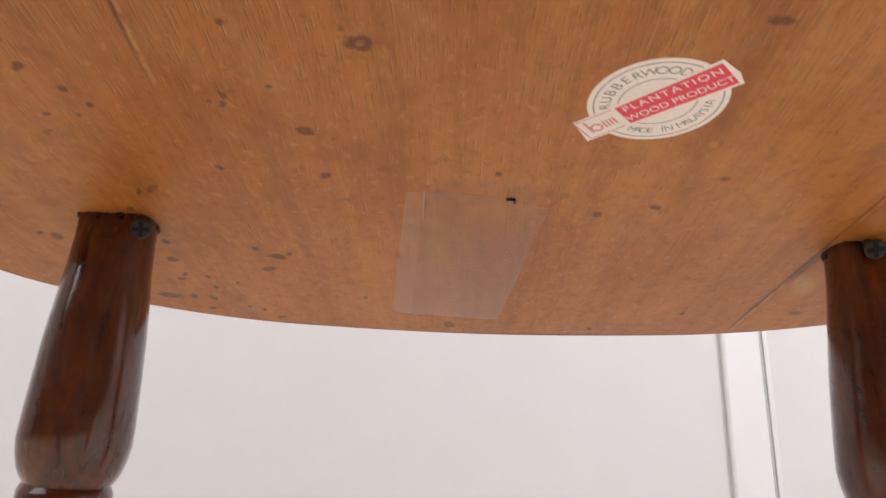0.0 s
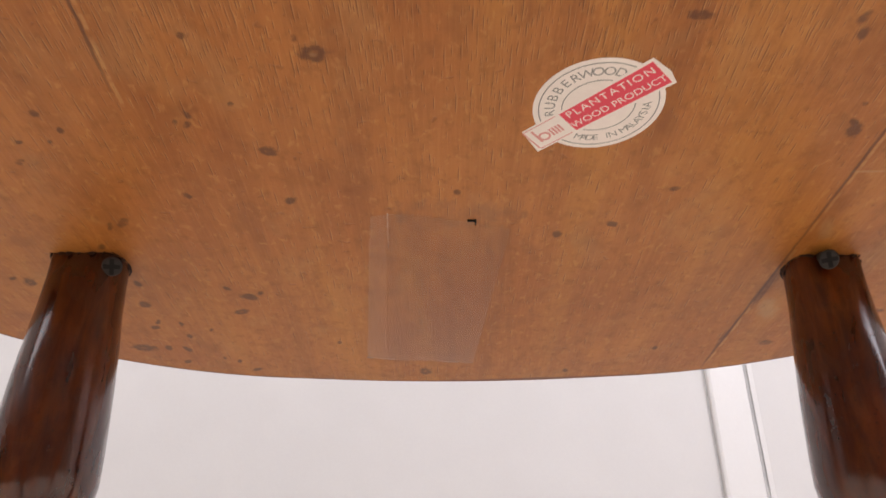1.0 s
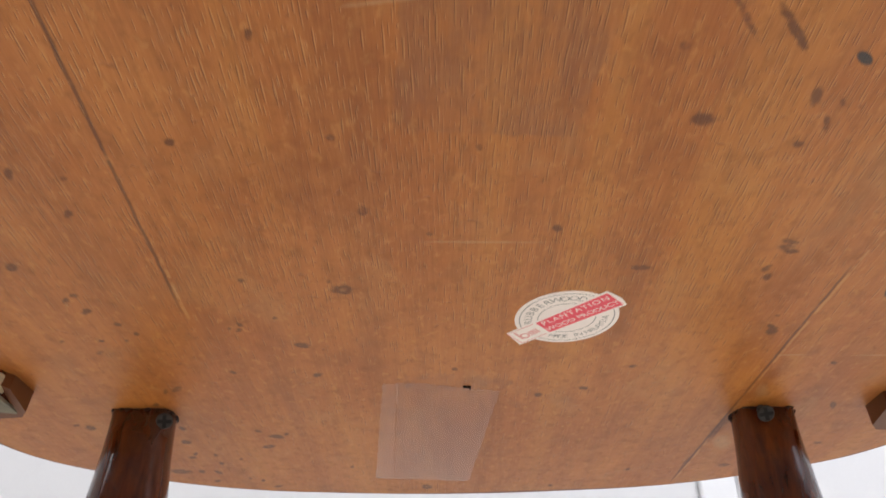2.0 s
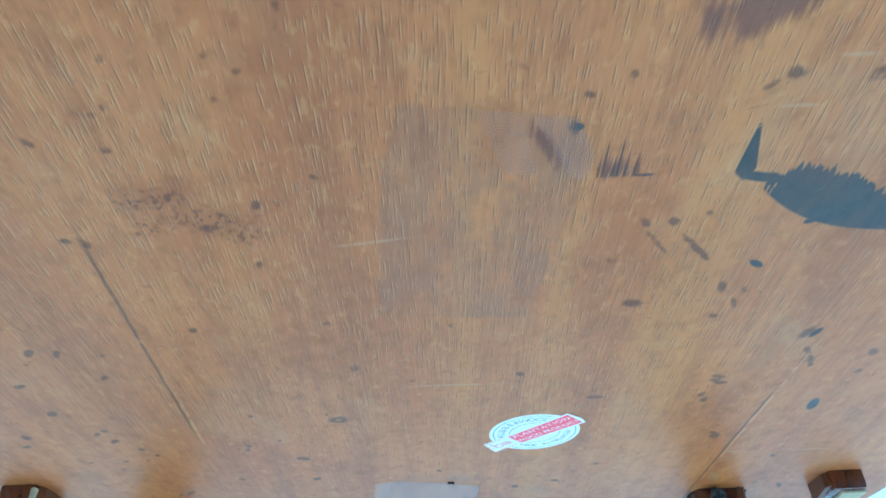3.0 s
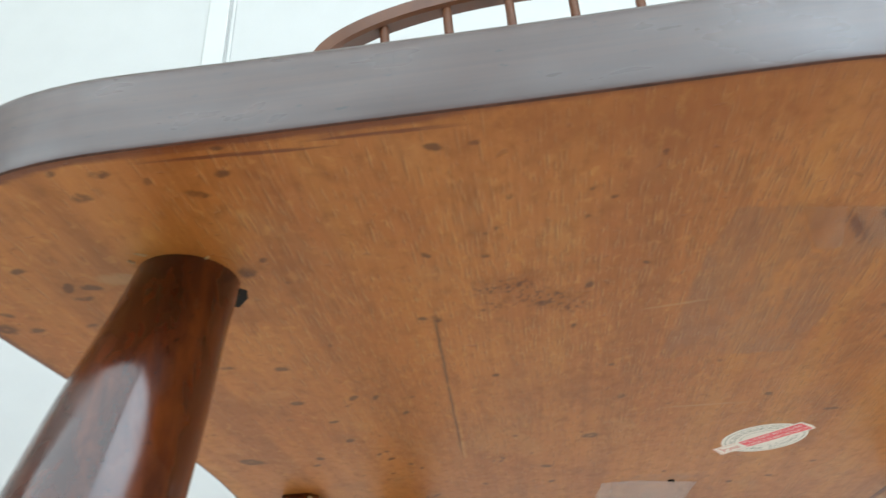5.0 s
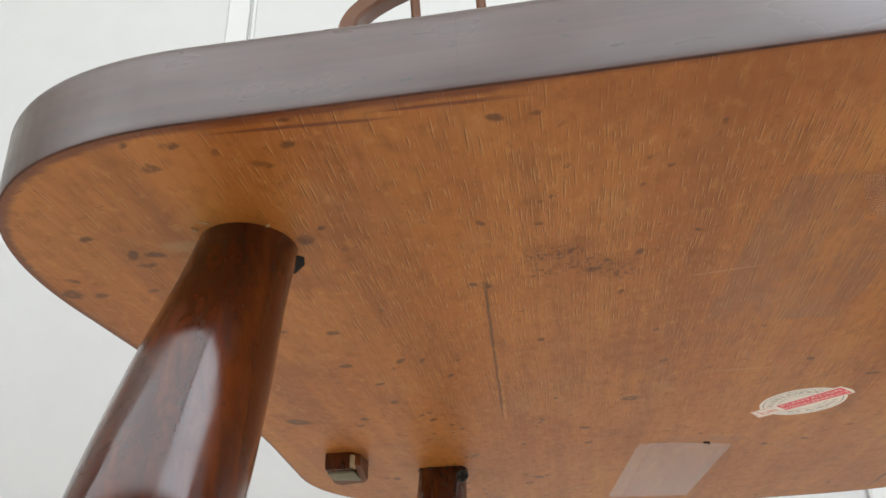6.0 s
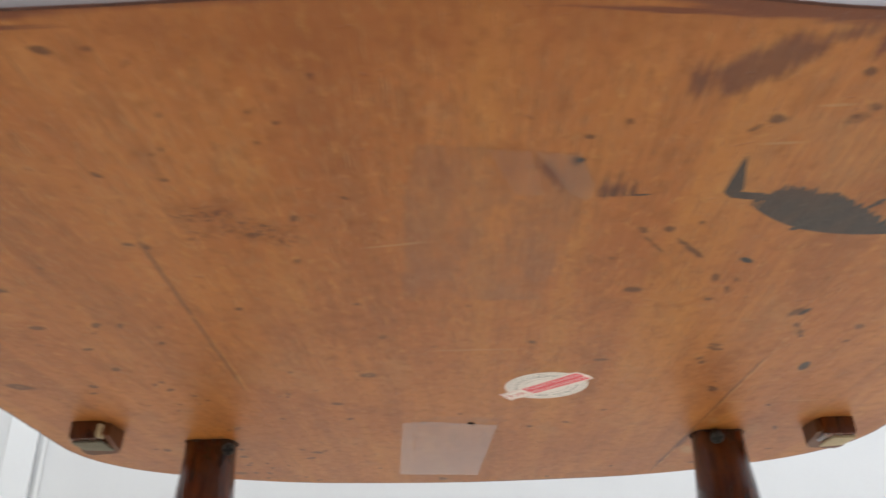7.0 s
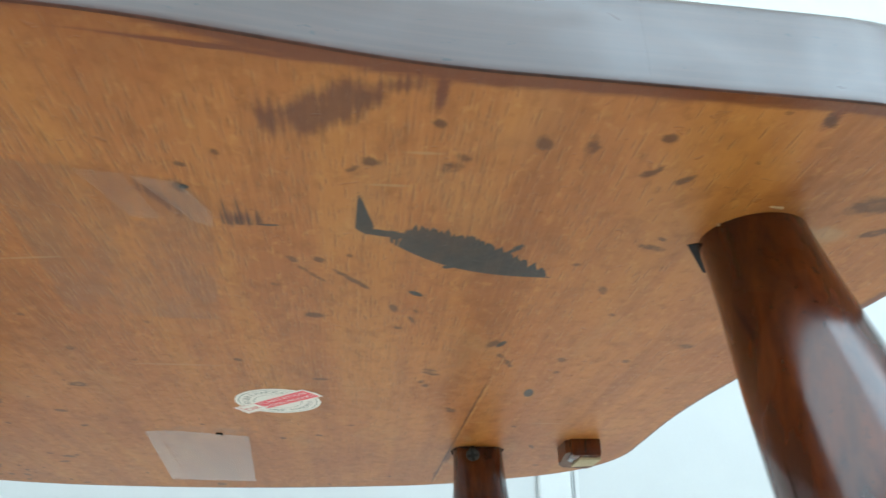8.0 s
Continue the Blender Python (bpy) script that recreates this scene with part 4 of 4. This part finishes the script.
def sheet(bm, corners, z0, z1):
    """A thin flat sheet with straight sides."""
    low, high = [bm.verts.new((x, y, z0)) for x, y in corners], [bm.verts.new((x, y, z1)) for x, y in corners]
    bm.faces.new(low[::-1])
    bm.faces.new(high)
    for i in range(len(corners)):
        j = (i + 1) % len(corners)
        bm.faces.new((low[i], low[j], high[j], high[i]))
    bmesh.ops.recalc_face_normals(bm, faces=bm.faces)
    return bm


tape = placed("clear_tape", film_sheet(bmesh.new(), [(-0.0276, -0.0255), (-0.0180, -0.0250), (0.0132, -0.0160), (0.0034, 0.0995), (-0.0360, 0.0948)], -0.00022), FILM, chair,
              "strip of clear sticky tape", False)
placed("lifted_edge", film_sheet(bmesh.new(), [(-0.0335, -0.0245), (-0.0280, -0.0250), (-0.0362, 0.0946), (-0.0453, 0.0924), (-0.0370, 0.0090)], -0.00025), HAZE, tape, "", False)

for corners in ([(-0.0281, -0.0258), (-0.0275, -0.0258), (-0.0288, -0.0040), (-0.0291, -0.0040)], [(-0.0452, 0.0912), (-0.0330, 0.0940), (-0.0330, 0.0948), (-0.0453, 0.0924)],
                [(-0.0100, 0.0971), (0.0033, 0.0986), (0.0034, 0.0993), (-0.0100, 0.0978)]):
    placed("tape_edge", film_sheet(bmesh.new(), corners, -0.0003), CREASE, tape, "", False)

# scraps of an older tape, one corner lifted
for corners in ([(0.0050, -0.2490, 0.0002), (0.0152, -0.2476, 0.0002), (0.0192, -0.2290, 0.0004), (0.0125, -0.2296, 0.0006)],
                [(0.0165, -0.2470, 0.0002), (0.0263, -0.2459, 0.0006), (0.0316, -0.2344, 0.0012), (0.0310, -0.2265, 0.0008), (0.0265, -0.2283, 0.0004)]):
    bm = bmesh.new()
    bm.faces.new([bm.verts.new((x, y, -z)) for x, y, z in corners][::-1])
    placed("tape_scrap", bm, SCRAP, tape, "torn scrap of clear tape", False)

# black sheets that paint the shaded gaps where the front legs' sockets are larger than the legs
for corners in ([(0.1495, -0.2245), (0.1560, -0.2275), (0.1640, -0.2120), (0.1605, -0.2085)], [(-0.1402, -0.2385), (-0.1372, -0.2352), (-0.1384, -0.2312), (-0.1428, -0.2266), (-0.1452, -0.2290)]):
    placed("gap_shade_sheet", sheet(bmesh.new(), corners, -0.00015, 0.0), PIT, chair, "black sheet for the shaded gap beside the leg", False)

# splintered wood at the rims of the front legs' sockets
for x, y, length, turn in ((-0.1568, -0.2572, 0.0030, 28), (-0.1605, -0.2545, 0.0018, 50), (-0.1415, -0.2527, 0.0024, -38), (0.1633, -0.2446, 0.0034, 4), (0.1532, -0.2352, 0.0018, 60)):
    bm = bmesh.new()
    box(bm, -length / 2, length / 2, -0.0003, 0.0003, -0.0004, 0.0003, 0.00015, Matrix.Translation((x, y, 0)) @ pose(0, 0, 0, 6, 4, turn))
    for v in bm.verts:
        v.co.z += 0.0004 * noise.noise(v.co * 900)
    placed("splinter", bm, RAW, seat, "pale splintered wood")

bm = bmesh.new()
box(bm, -0.0016, 0.0014, -0.0216, -0.0211, -0.0008, 0.0002, 0.0001)
box(bm, 0.0009, 0.0014, -0.0211, -0.0192, -0.0010, 0.0002, 0.0002)
placed("staple", bm, PIT, chair, "broken dark staple")

# the round paper sticker with a ribbon across it
LABEL = Matrix.Translation((0.0325, -0.0762, 0)) @ pose(0, 0, 0, 180, 0, 0)   # x to the right, y to the reader's up, z towards the reader
RIBBON = LABEL @ pose(0, 0, 0, 0, 0, 41)


def stuck(name, bm, material, parent, m, label=""):
    bmesh.ops.transform(bm, matrix=m, verts=bm.verts)
    return placed(name, bm, material, parent, label, False)


def disc(bm, r, z0, z1, count=72):
    return sheet(bm, [(r * math.cos(2 * math.pi * i / count), r * math.sin(2 * math.pi * i / count)) for i in range(count)], z0, z1)


def ring_line(bm, r, width, z, a0=0, a1=360, count=72):
    last = None
    for i in range(count + 1):
        a = radians(a0 + (a1 - a0) * i / count)
        pair = [bm.verts.new((q * math.cos(a), q * math.sin(a), z)) for q in (r - width / 2, r + width / 2)]
        if last:
            bm.faces.new((last[0], last[1], pair[1], pair[0]))
        last = pair
    return bm


def letters(text, size, m, space=1.0):
    """The words as a flat mesh, by the built-in font, centred."""
    curve = bpy.data.curves.new("letters", "FONT")
    curve.body, curve.size, curve.align_x, curve.align_y = text, size, "CENTER", "CENTER"
    curve.fill_mode, curve.space_character, curve.offset = "FRONT", space, 0.0
    ob = new("letters", curve)
    bpy.context.view_layer.update()
    mesh = bpy.data.meshes.new_from_object(ob.evaluated_get(bpy.context.evaluated_depsgraph_get()))
    bpy.data.objects.remove(ob)
    bm = bmesh.new()
    bm.from_mesh(mesh)
    bpy.data.meshes.remove(mesh)
    bmesh.ops.transform(bm, matrix=m, verts=bm.verts)
    return bm


def arc_letters(text, size, r, a0, a1, inward, z):
    """Words round a circle, letter by letter, in one mesh."""
    bm = bmesh.new()
    for i, ch in enumerate(text):
        if ch == " ":
            continue
        a = a0 + (a1 - a0) * i / (len(text) - 1)
        m = pose(r * math.cos(radians(a)), r * math.sin(radians(a)), z, 0, 0, a + 90 if inward else a - 90)
        one = letters(ch, size, m)
        mesh = bpy.data.meshes.new("letter")
        one.to_mesh(mesh)
        one.free()
        bm.from_mesh(mesh)
        bpy.data.meshes.remove(mesh)
    return bm


sticker = stuck("sticker", disc(bmesh.new(), 0.0176, 0.00002, 0.00012), PAPER, chair, LABEL, "round cream paper sticker with a red ribbon band")
stuck("printed_ring", ring_line(bmesh.new(), 0.0160, 0.00035, 0.00016), GREY, sticker, LABEL)
stuck("printed_ring", ring_line(bmesh.new(), 0.0098, 0.00030, 0.00016), GREY, sticker, LABEL)
stuck("printed_words", arc_letters("RUBBERWOOD", 0.0041, 0.0129, 192, 73, False, 0.00016), GREY, sticker, LABEL)
stuck("printed_words", arc_letters("MADE IN MALAYSIA", 0.0034, 0.0131, 254, 362, True, 0.00016), GREY, sticker, LABEL)
ribbon = stuck("ribbon", sheet(bmesh.new(), [(-0.0234, -0.0050), (0.0199, -0.0057), (0.0208, -0.0010), (0.0196, 0.0062), (-0.0217, 0.0050)], 0.00014, 0.00021), PAPER, sticker, RIBBON, "cream paper ribbon")
stuck("ribbon_print", sheet(bmesh.new(), [(-0.0098, -0.0043), (0.0191, -0.0047), (0.0189, 0.0051), (-0.0098, 0.0043)], 0.00022, 0.00025), RED, ribbon, RIBBON, "red printed field")
stuck("ribbon_words", letters("PLANTATION", 0.0037, pose(0.0047, 0.0023, 0.00029), 1.22), PAPER, ribbon, RIBBON)
stuck("ribbon_words", letters("WOOD PRODUCT", 0.0034, pose(0.0047, -0.0021, 0.00029), 1.0), PAPER, ribbon, RIBBON)
bm = bmesh.new()
box(bm, -0.0200, -0.0193, -0.0022, 0.0034, 0.00022, 0.00027)
ring_line(bm, 0.0015, 0.0007, 0.00026)
for v in bm.verts:
    if abs(v.co.z - 0.00026) < 1e-7:
        v.co.x -= 0.0179
        v.co.y -= 0.0006
for k in range(4):
    box(bm, -0.0157 + 0.0010 * k, -0.0151 + 0.0010 * k, -0.0020, 0.0012, 0.00022, 0.00027, 0, pose(0, 0, 0))
stuck("ribbon_mark", bm, PINK, ribbon, RIBBON)
bm = bmesh.new()
for x0, x1, y0, y1 in ((-0.0221, -0.0217, -0.0042, 0.0042), (-0.0217, -0.0110, 0.0042, 0.0045), (-0.0217, -0.0110, -0.0045, -0.0042)):
    box(bm, x0, x1, y0, y1, 0.00022, 0.00025)
stuck("ribbon_border", bm, PINK, ribbon, RIBBON)
